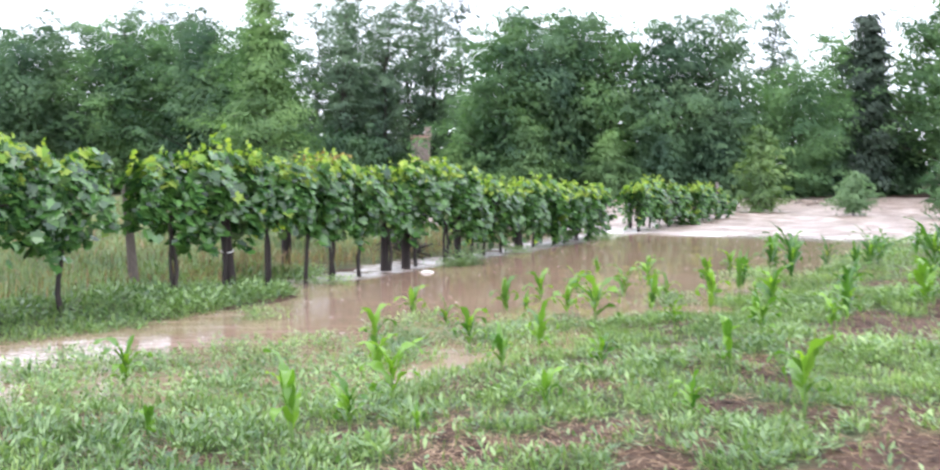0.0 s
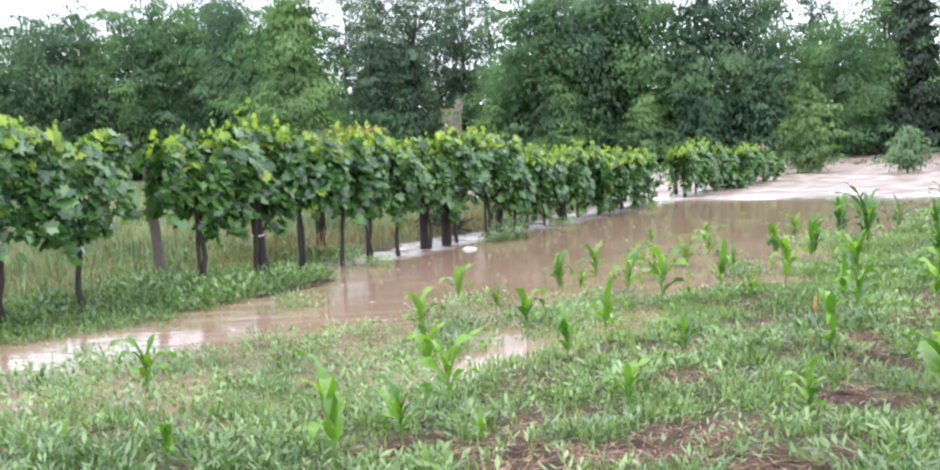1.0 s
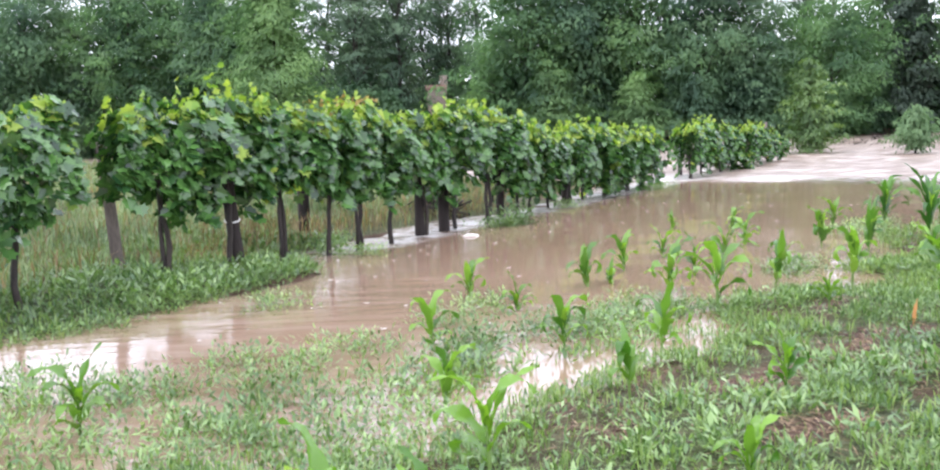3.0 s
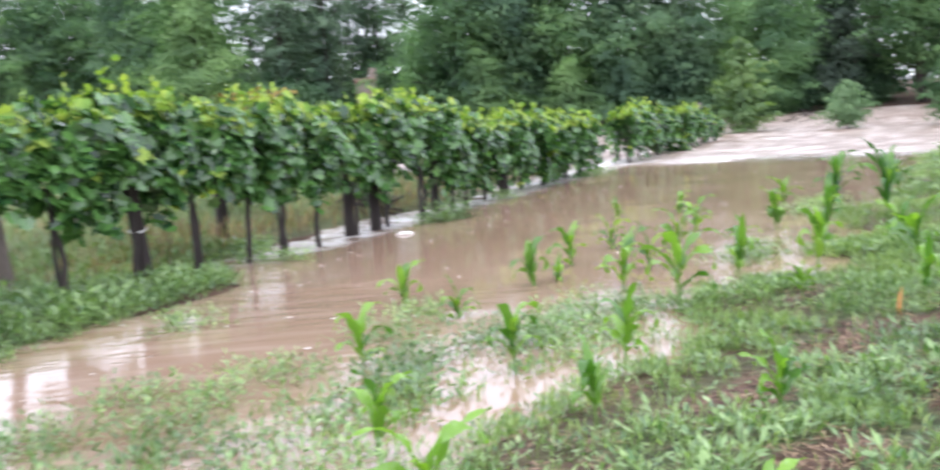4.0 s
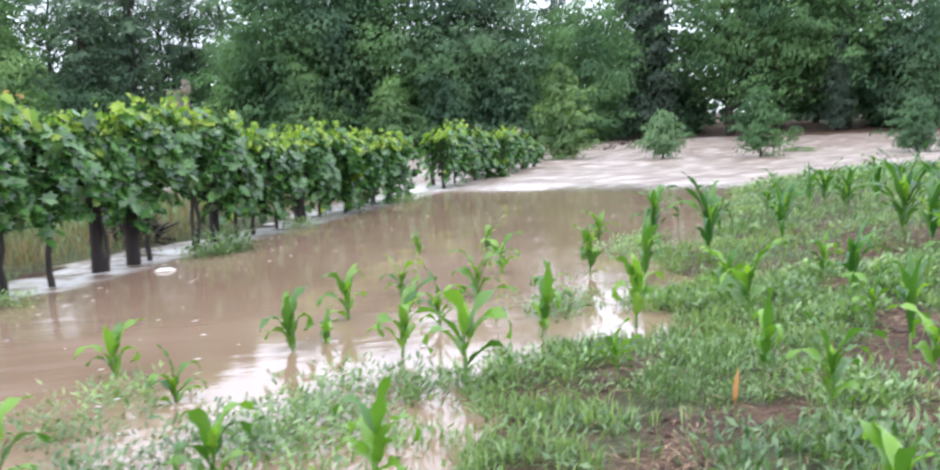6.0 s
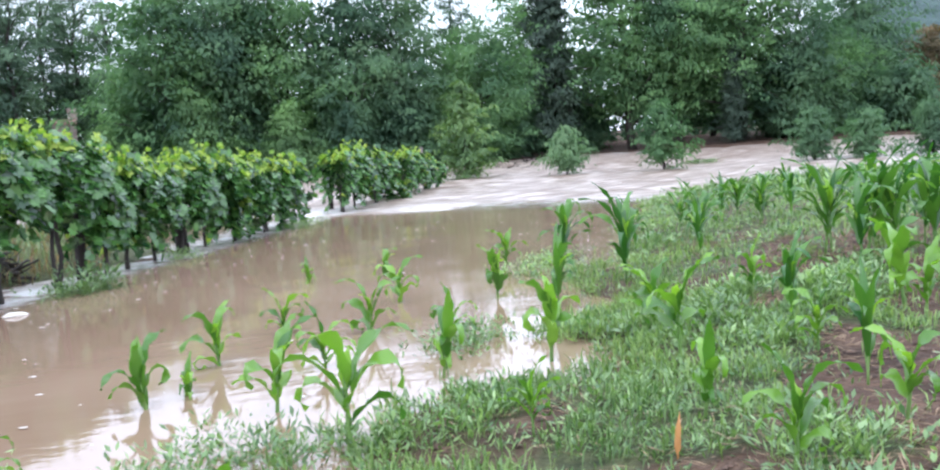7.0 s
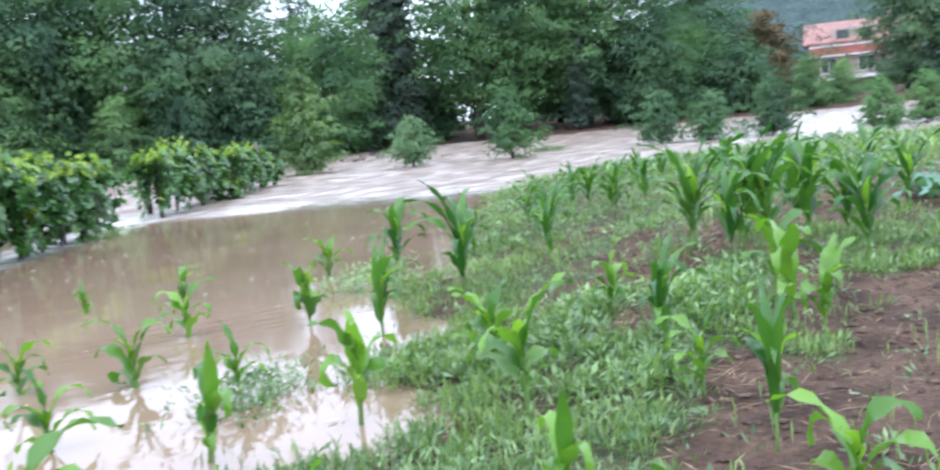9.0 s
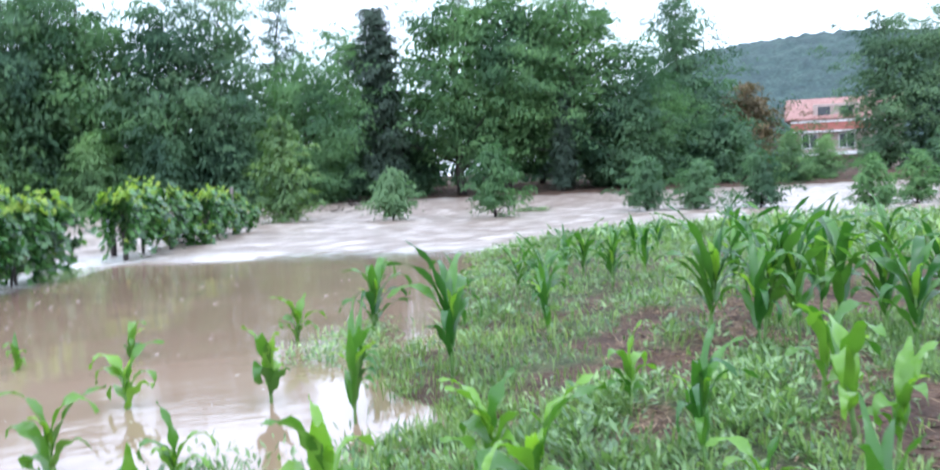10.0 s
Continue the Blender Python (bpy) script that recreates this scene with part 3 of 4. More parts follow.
def tree_meshes(seed, tall, wide, base, style, limbs, leaves, leaf, material, bark, trunk_r, tuft):
    """A bent trunk, limbs that reach out by the crown's outline, and leafy sprays in layers along each limb."""
    rng = np.random.default_rng(seed)
    pieces = []
    bend = np.cumsum(np.vstack([[0, 0], rng.normal(0, 0.012 * tall, (8, 2))]), axis=0)
    line = [(bx, by, tall * 0.95 * k / 8 - (0.4 if k == 0 else 0)) for k, (bx, by) in enumerate(bend)]
    pieces.append(tube(line, [trunk_r * (1.0 - 0.115 * k) + 0.006 for k in range(9)], 8))
    cs, ns, sizes, ways = [], [], [], []
    phase = rng.uniform(0, 2 * math.pi, 4)
    turn = 0.0
    for c in range(limbs):
        h = (c + rng.uniform(0, 1)) / limbs
        turn += 2.4 + rng.normal(0, 0.35)
        lump = 0.85 + 0.28 * math.sin(2 * turn + 6 * h + phase[0]) * math.sin(9 * h + phase[1])
        reach = max(wide * crown_width(style, h) * lump * rng.uniform(0.7, 1.12), 0.04 * tall)
        lo, hi = RISE[style]
        rise = lo + (hi - lo) * (0.35 + 0.65 * h) + rng.normal(0, 0.1)
        end_z = base + (tall - base) * h
        root_z = min(max(end_z - math.tan(rise) * reach, 0.06 * tall), 0.94 * tall)
        k = min(root_z / (tall * 0.95) * 8, 7.99)
        o = bend[int(k)] * (1 - k % 1) + bend[int(k) + 1] * (k % 1)
        root = np.array([o[0], o[1], root_z])
        tip = np.array([o[0] + reach * math.cos(turn), o[1] + reach * math.sin(turn), end_z])
        mid = root * 0.5 + tip * 0.5 + np.array([0, 0, 0.08 * reach]) + rng.normal(0, 0.04 * reach, 3)
        t = trunk_r * (0.40 - 0.27 * h)
        if c % 2 == 0 or style == "airy":
            pieces.append(tube([tuple(root), tuple(mid), tuple(tip)], [t, t * 0.55, t * 0.15], 5))
        sprays = max(int(2 + reach / tuft * 1.4), 3)
        for j in range(sprays):
            u = 0.28 + 0.78 * (j + rng.uniform(0, 1)) / sprays
            p = (1 - u) ** 2 * root + 2 * u * (1 - u) * mid + u * u * tip
            p = p + np.array([*rng.normal(0, 0.24 * reach * (0.4 + u), 2), rng.normal(0, 0.25 * tuft)])
            n = max(int(leaves * rng.uniform(0.5, 1.5)), 4)
            d = rng.normal(size=(n, 3)) * np.array([0.48, 0.48, 0.17]) * tuft * rng.uniform(0.7, 1.3)
            d[:, 2] -= 0.35 * (d[:, 0] ** 2 + d[:, 1] ** 2) / tuft
            cs.append(p + d)
            ns.append(np.stack([0.7 * math.cos(turn) + d[:, 0] / tuft, 0.7 * math.sin(turn) + d[:, 1] / tuft, np.full(n, 0.85)], -1) + rng.normal(0, 0.24, (n, 3)))
            sizes.append(np.full(n, leaf))
            ways.append(np.array([math.cos(turn), math.sin(turn), -0.25]) + 1.3 * d / tuft)
    if style not in ("airy", "egg"):
        n = 1200
        h, a = rng.uniform(0.0, 0.8, n), rng.uniform(0, 2 * math.pi, n)
        r = wide * np.array([crown_width(style, v) for v in h]) * 0.7 * rng.uniform(0.1, 1.0, n) ** 0.5
        cs.append(np.stack([bend[4][0] + r * np.cos(a), bend[4][1] + r * np.sin(a), base + (tall - base) * h], -1))
        ns.append(rng.normal(size=(n, 3)) + np.stack([np.cos(a), np.sin(a), np.zeros(n)], -1))
        sizes.append(np.full(n, leaf * 2.0))
        ways.append(np.stack([np.cos(a), np.sin(a), np.full(n, -0.3)], -1))
    crown = quad_mesh("crown", diamonds(rng, np.concatenate(cs), np.concatenate(ns), np.concatenate(sizes), 1.9, np.concatenate(ways)), [material])
    return mesh_of("trunk", *joined(pieces), [bark], smooth=True), crown


def tree_kind(name, label, category, group, *spec):
    trunk, crown = tree_meshes(*spec)
    ob = thing(name, label, category, group)
    part("trunk", trunk, ob, "dark trunk with limbs")
    part("crown", crown, ob)
    return ob


def plant(kind, spots):
    """The first spot takes the thing itself, the others copies: x, y, turn, scale."""
    for k, (x, y, turn, s) in enumerate(spots):
        m = pose(x, y, float(height(x, y)) - 0.03, 0, 0, turn)
        if k == 0:
            kind.matrix_basis = m
            kind.scale = (s, s, s)
        else:
            ob = copy_thing(kind, m)
            ob.scale = (s, s, s)



ROWS_OF = "trees along the far bank"
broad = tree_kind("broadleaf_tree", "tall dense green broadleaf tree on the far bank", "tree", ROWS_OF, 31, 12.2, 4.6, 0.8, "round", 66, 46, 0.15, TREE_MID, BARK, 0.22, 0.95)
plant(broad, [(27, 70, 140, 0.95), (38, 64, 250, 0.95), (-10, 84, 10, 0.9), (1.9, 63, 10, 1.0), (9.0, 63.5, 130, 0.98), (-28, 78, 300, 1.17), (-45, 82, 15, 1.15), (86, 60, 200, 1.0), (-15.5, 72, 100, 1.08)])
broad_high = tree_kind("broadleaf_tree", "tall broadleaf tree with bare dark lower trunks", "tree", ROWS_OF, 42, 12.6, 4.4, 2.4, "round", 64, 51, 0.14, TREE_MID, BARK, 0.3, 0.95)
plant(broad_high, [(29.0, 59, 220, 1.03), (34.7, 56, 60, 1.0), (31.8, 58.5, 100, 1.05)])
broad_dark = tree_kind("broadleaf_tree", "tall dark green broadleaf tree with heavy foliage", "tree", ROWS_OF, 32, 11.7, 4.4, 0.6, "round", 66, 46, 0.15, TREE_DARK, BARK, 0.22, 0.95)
# (-58, 76) and (-72, 64) are added out of view to block sky reflections.
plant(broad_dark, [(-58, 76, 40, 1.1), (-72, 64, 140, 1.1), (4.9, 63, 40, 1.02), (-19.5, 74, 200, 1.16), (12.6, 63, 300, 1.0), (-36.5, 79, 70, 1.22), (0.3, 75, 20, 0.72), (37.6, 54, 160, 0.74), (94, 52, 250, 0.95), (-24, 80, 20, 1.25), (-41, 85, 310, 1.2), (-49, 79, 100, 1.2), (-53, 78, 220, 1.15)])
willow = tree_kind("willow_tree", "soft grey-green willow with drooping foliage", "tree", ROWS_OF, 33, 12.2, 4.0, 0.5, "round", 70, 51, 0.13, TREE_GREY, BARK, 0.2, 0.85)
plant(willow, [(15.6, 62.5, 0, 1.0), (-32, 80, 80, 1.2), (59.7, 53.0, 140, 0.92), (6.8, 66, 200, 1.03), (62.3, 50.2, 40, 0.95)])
larch = tree_kind("conical_tree", "light green conical tree with layered branches", "tree", ROWS_OF, 34, 13.5, 4.6, 0.5, "cone", 95, 54, 0.13, TREE_LIGHT, BARK, 0.2, 0.85)
plant(larch, [(-13.3, 60, 0, 1.0)])
airy = tree_kind("poplar_tree", "tall thin airy poplar with sky between its limbs", "tree", ROWS_OF, 35, 14.5, 3.2, 3.0, "airy", 42, 46, 0.12, TREE_HAZE, BARK, 0.16, 0.72)
plant(airy, [(-9.8, 79, 160, 1.05), (-27, 83, 45, 1.12), (-36, 84, 190, 1.1), (-11.2, 71, 140, 0.98), (-6.6, 72, 210, 0.95), (-10, 76, 15, 1.1), (-5, 78, 75, 1.12), (-9.2, 68, 0, 1.0), (-6.0, 69, 90, 0.98), (-22, 82, 200, 1.08), (21.5, 70, 20, 1.0), (-31, 86, 130, 1.0), (-18, 80, 60, 1.08), (2.5, 70, 10, 0.95), (-3.0, 81, 120, 1.12), (-4.3, 84, 250, 1.12), (-1.2, 79, 330, 1.12), (-24.5, 82, 20, 1.15), (-29.5, 84, 100, 1.15)])
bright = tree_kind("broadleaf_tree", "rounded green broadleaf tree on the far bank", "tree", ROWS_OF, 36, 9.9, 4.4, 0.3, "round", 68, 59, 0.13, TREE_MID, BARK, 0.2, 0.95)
plant(bright, [(19.6, 59.8, 0, 0.84), (40.5, 54.5, 70, 0.62)])
spruce = tree_kind("dark_spruce", "narrow almost black conifer with a bare lower trunk", "tree", ROWS_OF, 37, 11.5, 2.0, 0.9, "column", 85, 54, 0.14, CONIFER, BARK, 0.26, 0.7)
plant(spruce, [(25.0, 61, 0, 1.0), (33.2, 54.6, 120, 0.5)])
pine = tree_kind("pine_tree", "dark clumpy pine standing apart on the bank", "tree", ROWS_OF, 38, 12.3, 5.2, 1.0, "egg", 72, 81, 0.14, TREE_DARK, BARK, 0.2, 1.1)
plant(pine, [(45.0, 57.5, 0, 1.0)])
brown = tree_kind("browned_tree", "small tree with reddish-brown withered foliage", "tree", ROWS_OF, 39, 6.4, 2.4, 0.5, "round", 45, 54, 0.13, TREE_BROWN, BARK, 0.12, 0.7)
plant(brown, [(51.0, 57.5, 0, 1.0)])
shrub = tree_kind("bank_shrub", "dense light green shrub at the foot of the trees", "shrub", "shrubs along the far bank", 40, 4.4, 2.7, 0.1, "egg", 44, 49, 0.12, TREE_LIGHT, BARK, 0.1, 0.65)
plant(shrub, [(3.6, 60.5, 0, 1.15), (8.3, 60, 100, 0.95), (-1.6, 61.5, 200, 0.8), (45.5, 48.8, 40, 0.7), (49.0, 49.5, 80, 0.6)])
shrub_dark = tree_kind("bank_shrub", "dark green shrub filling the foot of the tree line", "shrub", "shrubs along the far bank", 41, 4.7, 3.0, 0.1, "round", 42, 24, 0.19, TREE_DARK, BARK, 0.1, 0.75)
plant(shrub_dark, [(-7.8, 67, 0, 1.0), (-10.5, 66, 50, 1.0), (-16.5, 74, 90, 1.05), (-24, 79.5, 140, 1.1), (-33, 81.5, 190, 1.1), (-40, 82.5, 250, 1.1), (12.0, 60.5, 20, 0.9), (15.8, 60.2, 300, 0.85), (22.3, 62, 80, 0.8), (28.2, 65, 30, 0.9), (25.6, 66, 260, 0.95), (27.2, 62.5, 170, 0.75), (38, 56, 10, 0.95), (0.8, 66, 60, 1.0), (6.0, 67, 10, 1.2), (18, 66, 200, 1.1), (66, 47, 310, 0.6), (-20, 78, 10, 1.1), (-29, 82, 220, 1.1), (-47, 84, 80, 1.2), (43, 52, 200, 0.9), (-6.0, 72.5, 120, 0.72)])

# woods that go on behind the bank
wood_rng = np.random.default_rng(61)
wood_n = 46000
wood_x = wood_rng.uniform(-95, 50, wood_n)
wood_y = np.interp(wood_x, [-95, -22, 0, 20, 50], [96, 94, 80, 78, 70]) + wood_rng.uniform(0, 9, wood_n)
wood_top = 8.0 + 1.5 * np.sin(wood_x * 0.9) * np.sin(wood_x * 0.37 + 1) + 0.8 * np.sin(wood_x * 2.3)
wood_z = 0.3 + wood_top * wood_rng.random(wood_n)
wood_c = np.stack([wood_x, wood_y, wood_z], -1)
woods = diamonds(wood_rng, wood_c, wood_rng.normal(0, 0.6, (wood_n, 3)) + np.array([0, -0.5, 0.6]), np.full(wood_n, 0.42), 1.6, wood_rng.normal(size=(wood_n, 3)))
tagged(new("far_woods", quad_mesh("far_woods", woods, [TREE_DARK])), "dark green woods going on behind the bank trees", "woods", kind="stuff")

ORCHARD = "young fruit trees in the flooded orchard"
pear = tree_kind("young_fruit_tree", "young light green fruit tree with an open pointed crown", "fruit tree", ORCHARD, 51, 4.1, 1.35, 0.85, "egg", 46, 26, 0.085, TREE_PALE, BARK, 0.05, 0.3)
plant(pear, [(11.7, 39.6, 0, 1.0), (31.0, 27.5, 120, 0.72)])
bushy = tree_kind("fruit_bush", "low round grey-green fruit bush standing in the flood", "fruit bush", ORCHARD, 52, 2.1, 0.85, 0.95, "egg", 36, 34, 0.075, TREE_GREY, BARK, 0.045, 0.27)
plant(bushy, [(13.9, 35.9, 0, 1.0)])
plum = tree_kind("young_fruit_tree", "young green fruit tree with a short trunk in the flood", "fruit tree", ORCHARD, 53, 2.75, 1.05, 0.95, "egg", 32, 26, 0.08, TREE_MID, BARK, 0.05, 0.28)
plant(plum, [(16.2, 33.7, 0, 1.0), (23.2, 25.8, 40, 0.72), (26.2, 26.6, 170, 0.75), (29, 25.5, 10, 0.72)])
plum_dark = tree_kind("young_fruit_tree", "young dark green fruit tree with a round crown", "fruit tree", ORCHARD, 54, 2.7, 1.15, 1.0, "egg", 34, 28, 0.08, TREE_DARK, BARK, 0.05, 0.28)
plant(plum_dark, [(20.6, 31.8, 90, 0.8), (23.0, 29.6, 250, 0.8), (21.9, 31.0, 30, 0.76), (31.5, 29.0, 70, 1.05)])

# ---- distance ----
def hazed_wooded_hill():
    xs, ys = np.linspace(240, 760, 230), np.linspace(150, 600, 200)
    x, y = np.meshgrid(xs, ys)
    along, across = 0.72 * x - 0.69 * y, 0.69 * x + 0.72 * y
    ridge = 68 * smooth(-130, -10, along) * np.exp(-(((across - 560) / 95) ** 2)) * (1 + 0.06 * np.sin(along / 38))
    z = ridge + 0.8 * ripple(x, y, sines(11, 60, 4.5, 14)) * smooth(2, 12, ridge) - 3
    # The blue in this green is distance haze put into the base colour.
    return sheet("distant_hill", xs, ys, z, rough_mat("hazed_wooded_hill", (0.033, 0.056, 0.056), (0.054, 0.088, 0.077), 0.15, 0.6, 0.9, 0.6))


tagged(hazed_wooded_hill(), "distant wooded green hill behind the house", "hill", kind="structure")


def house(name, label, m, wide, deep, tall, rise, balcony, tiles, tile_label, eaves=0.6):
    ob = thing(name, label, "house", at=m)
    part("wall", bm_mesh("house_wall", box(-wide / 2, wide / 2, 0, deep, -1, tall, 0.05), PLASTER), ob)
    o = eaves
    roof_v = [(-wide / 2 - o, -o, tall), (wide / 2 + o, -o, tall), (wide / 2 + o, deep + o, tall), (-wide / 2 - o, deep + o, tall),
              (-wide / 2 - o, deep / 2, tall + rise), (wide / 2 + o, deep / 2, tall + rise)]
    roof_v = roof_v + [(x, y, z - 0.18) for x, y, z in roof_v]
    roof_f = [(0, 1, 5, 4), (2, 3, 4, 5), (1, 2, 5), (3, 0, 4), (7, 6, 10, 11), (9, 8, 11, 10), (6, 7, 1, 0), (8, 9, 3, 2), (7, 8, 2, 1), (9, 6, 0, 3)]
    roof = part("roof", mesh_of("house_roof", roof_v, roof_f, [tiles]), ob, tile_label)
    part("chimney", bm_mesh("chimney", box(wide * 0.2, wide * 0.2 + 0.6, deep * 0.4, deep * 0.4 + 0.6, tall + rise * 0.5, tall + rise + 0.7), PLASTER), roof)
    for z0, z1, n in ((tall * 0.36, tall * 0.68, 3 if balcony else 0), (tall * 0.76, tall * 0.96, 3 if balcony else 0)):
        for k in range(n):
            c = -wide / 2 + wide * (k + 0.5) / n
            w = part("window", bm_mesh("window_frame", box(c - 0.75, c + 0.75, -0.08, 0.02, z0, z1, 0.01), WHITE_TRIM), ob, "white-framed window")
            part("pane", bm_mesh("window_pane", box(c - 0.64, c - 0.04, -0.10, -0.05, z0 + 0.1, z1 - 0.1, 0), DARK_GLASS), w)
            part("pane", bm_mesh("window_pane", box(c + 0.04, c + 0.64, -0.10, -0.05, z0 + 0.1, z1 - 0.1, 0), DARK_GLASS), w)
    if balcony:
        z = tall * 0.73
        slab = part("balcony", bm_mesh("balcony_slab", box(-wide / 2, wide * 0.28, -1.5, -0.05, z - 0.15, z, 0.02), WHITE_TRIM), ob, "balcony with a red parapet")
        part("parapet", bm_mesh("balcony_parapet", box(-wide / 2, wide * 0.28, -1.5, -1.35, z + 0.004, z + 0.75, 0.02), RED_PAINT), slab, "red painted parapet")
        part("rail", bm_mesh("balcony_rail", box(-wide / 2, wide * 0.28, -1.53, -1.3, z + 0.755, z + 0.9, 0.02), WHITE_TRIM), slab)
        dormer = part("dormer", bm_mesh("dormer_wall", box(-wide * 0.3, wide * 0.12, 0.0, deep * 0.4, tall + 0.004, tall + rise * 0.62, 0.03), PLASTER), ob, "pinkish roof dormer")
        for c in (-wide * 0.2, 0.0):
            part("pane", bm_mesh("dormer_pane", box(c - 0.55, c + 0.55, -0.05, 0.0, tall + 0.2, tall + rise * 0.5, 0.01), DARK_GLASS), dormer, "dark dormer window")
        part("terrace", bm_mesh("terrace_edge", box(-wide / 2 - 0.3, wide * 0.32, -2.0, -0.05, 1.0, 1.3, 0.03), WHITE_TRIM), ob, "white terrace edge")
    return ob


house("house", "two-storey pinkish house with red roof and balcony behind trees", pose(77.4, 71.0, 0.7, 0, 0, -50), 10.0, 8.0, 4.6, 2.1, True, ROOF_TILE, "red tiled gable roof")
house("house", "pale pinkish plastered house glimpsed between the trees", pose(-4.15, 76, 0.4, 0, 0, 4), 1.5, 4.0, 4.0, 0.3, False, ROOF_TILE, "low red roof", 0.06)


# ---- corn ----
def corn_leaf(rng, start, azimuth, length, width, lift, droop, material):
    """A long blade that rises from the stalk, broadest before its middle, and bends over to a point, folded along its rib."""
    n, verts, faces = 11, [], []
    p, e = np.array(start, float), lift
    twist = rng.uniform(-0.9, 0.9)
    for k in range(n + 1):
        u = k / n
        w = width * (0.3 + 0.7 * math.sin(min(u / 0.42, 1.0) * math.pi / 2)) * max(1 - (max(u - 0.4, 0) / 0.605) ** 1.5, 0.02) / 2
        a = azimuth + twist * u * 0.5
        out = np.array([math.cos(a), math.sin(a), 0.0])
        side = np.array([-math.sin(a), math.cos(a), 0.0])
        up = -math.sin(e) * out + np.array([0, 0, math.cos(e)])
        roll = twist * u
        s2 = side * math.cos(roll) + up * math.sin(roll)
        fold = up * w * (0.55 - 0.45 * u)
        wave = up * 0.17 * width * math.sin(17 * u + 6 * twist)
        verts += [p + s2 * w + fold + wave, p, p - s2 * w + fold - wave]
        p = p + (math.cos(e) * out + math.sin(e) * np.array([0, 0, 1.0])) * length / n
        e -= droop / n * (0.2 + 2.5 * math.exp(-(((u - 0.62) / 0.26) ** 2)))
    for k in range(n):
        i = 3 * k
        faces += [(i, i + 1, i + 4, i + 3), (i + 1, i + 2, i + 5, i + 4)]
    return mesh_of("corn_leaf", verts, faces, [material], smooth=True)


def corn_kind(seed, tall, leaves, stem, label):
    rng = np.random.default_rng(seed)
    ob = thing("corn_plant", label, "corn plant", "young corn plants in the field")
    lean = rng.normal(0, 0.03, 2)
    big = tall > 0.7
    pts = [(lean[0] * k / 4 * tall, lean[1] * k / 4 * tall, -0.1 if k == 0 else stem * k / 4) for k in range(5)]
    part("stalk", mesh_of("corn_stalk", *tube(pts, [0.013, 0.012, 0.011, 0.009, 0.006], 7), [CORN_STALK], smooth=True), ob, "pale green stalk")
    turn = rng.uniform(0, math.pi)
    for k in range(leaves):
        h = (k + 0.6) / leaves
        a = turn + math.pi * k + rng.normal(0, 0.4)
        z = stem * (0.3 + 0.67 * h)
        base = (lean[0] * z / stem * tall, lean[1] * z / stem * tall, z)
        length = tall * rng.uniform(0.8, 1.05) * (0.5 + 0.75 * math.sin(math.pi * (0.12 + 0.6 * h))) * 0.74
        lift = radians(rng.uniform(56, 70) + 15 * h) if big else radians(rng.uniform(46, 66) + 20 * h)
        droop = rng.choice((0.9, 1.7, 2.5, 3.2)) * rng.uniform(0.8, 1.2) * (1.25 - 0.55 * h) * (0.75 if big else 0.95)
        width = rng.uniform(0.075, 0.1) * (0.9 if big else 0.95)
        part("leaf", corn_leaf(rng, base, a, length, width, lift, droop, CORN_TALL if big else CORN_LEAF), ob)
    for k in range(2 if big else 1):
        base = (lean[0] * tall, lean[1] * tall, stem * 0.86)
        part("leaf", corn_leaf(rng, base, turn + 1.4 + 2.9 * k, tall * rng.uniform(0.38, 0.5), 0.055, radians(78), 0.9, CORN_WHORL), ob, "pale young inner leaf")
    ob["tall"] = max(v.co.z for o in ob.children for v in o.data.vertices)
    return ob


SMALL = "young corn plant with arching bright green leaves"
corn_small = [corn_kind(60 + k, 0.50, 6 + k % 2, 0.33, SMALL) for k in range(8)]
corn_tall = [corn_kind(80 + k, 0.85, 9 + k % 2, 0.52, "knee-high corn plant with many long dark green leaves") for k in range(4)]
planted = set()
corn_rng = random.Random(12)


def corn_row(spots):
    """Plants at x, y with their height."""
    for x, y, h in spots:
        kind = corn_rng.choice(corn_tall if h > 0.56 else corn_small)
        s = (h + 0.03) / kind["tall"] * corn_rng.uniform(0.95, 1.08)
        m = pose(x, y, max(float(height(x, y)), -0.12), corn_rng.uniform(-5, 5), corn_rng.uniform(-5, 5), corn_rng.uniform(0, 360))
        if kind not in planted:
            planted.add(kind)
            kind.matrix_basis = m
            ob = kind
        else:
            ob = copy_thing(kind, m)
        ob.scale = (s, s, s)


corn_row([(-2.7, 8.5, 0.55), (-0.67, 12.2, 0.45), (-0.27, 11.5, 0.42), (0.0, 9.85, 0.46), (0.45, 12.5, 0.5), (0.66, 12.7, 0.36),
          (0.92, 13.4, 0.46), (1.1, 12.0, 0.55), (1.45, 14.2, 0.46), (1.54, 12.9, 0.48), (2.05, 13.8, 0.5), (2.58, 15.0, 0.52),
          (2.1, 12.2, 0.55), (2.5, 13.2, 0.46), (2.8, 12.2, 0.55), (3.36, 14.6, 0.55), (3.58, 13.8, 0.7), (3.7, 14.1, 0.6)])
corn_row([(4.2, 16.6, 0.5), (4.75, 16.3, 0.66), (5.0, 16.8, 0.6), (2.1, 17.0, 0.36), (2.9, 16.9, 0.4), (4.45, 14.3, 0.88), (3.35, 11.6, 0.56),
          (2.8, 10.5, 0.46), (1.32, 11.1, 0.54), (0.62, 9.75, 0.52), (0.27, 8.7, 0.42), (1.02, 8.38, 0.37), (2.08, 10.75, 0.32),
          (2.62, 9.64, 0.46), (-0.91, 10.3, 0.45), (-0.76, 8.7, 0.46), (-0.5, 7.5, 0.48), (-0.97, 6.4, 0.55), (-0.7, 6.74, 0.35)])
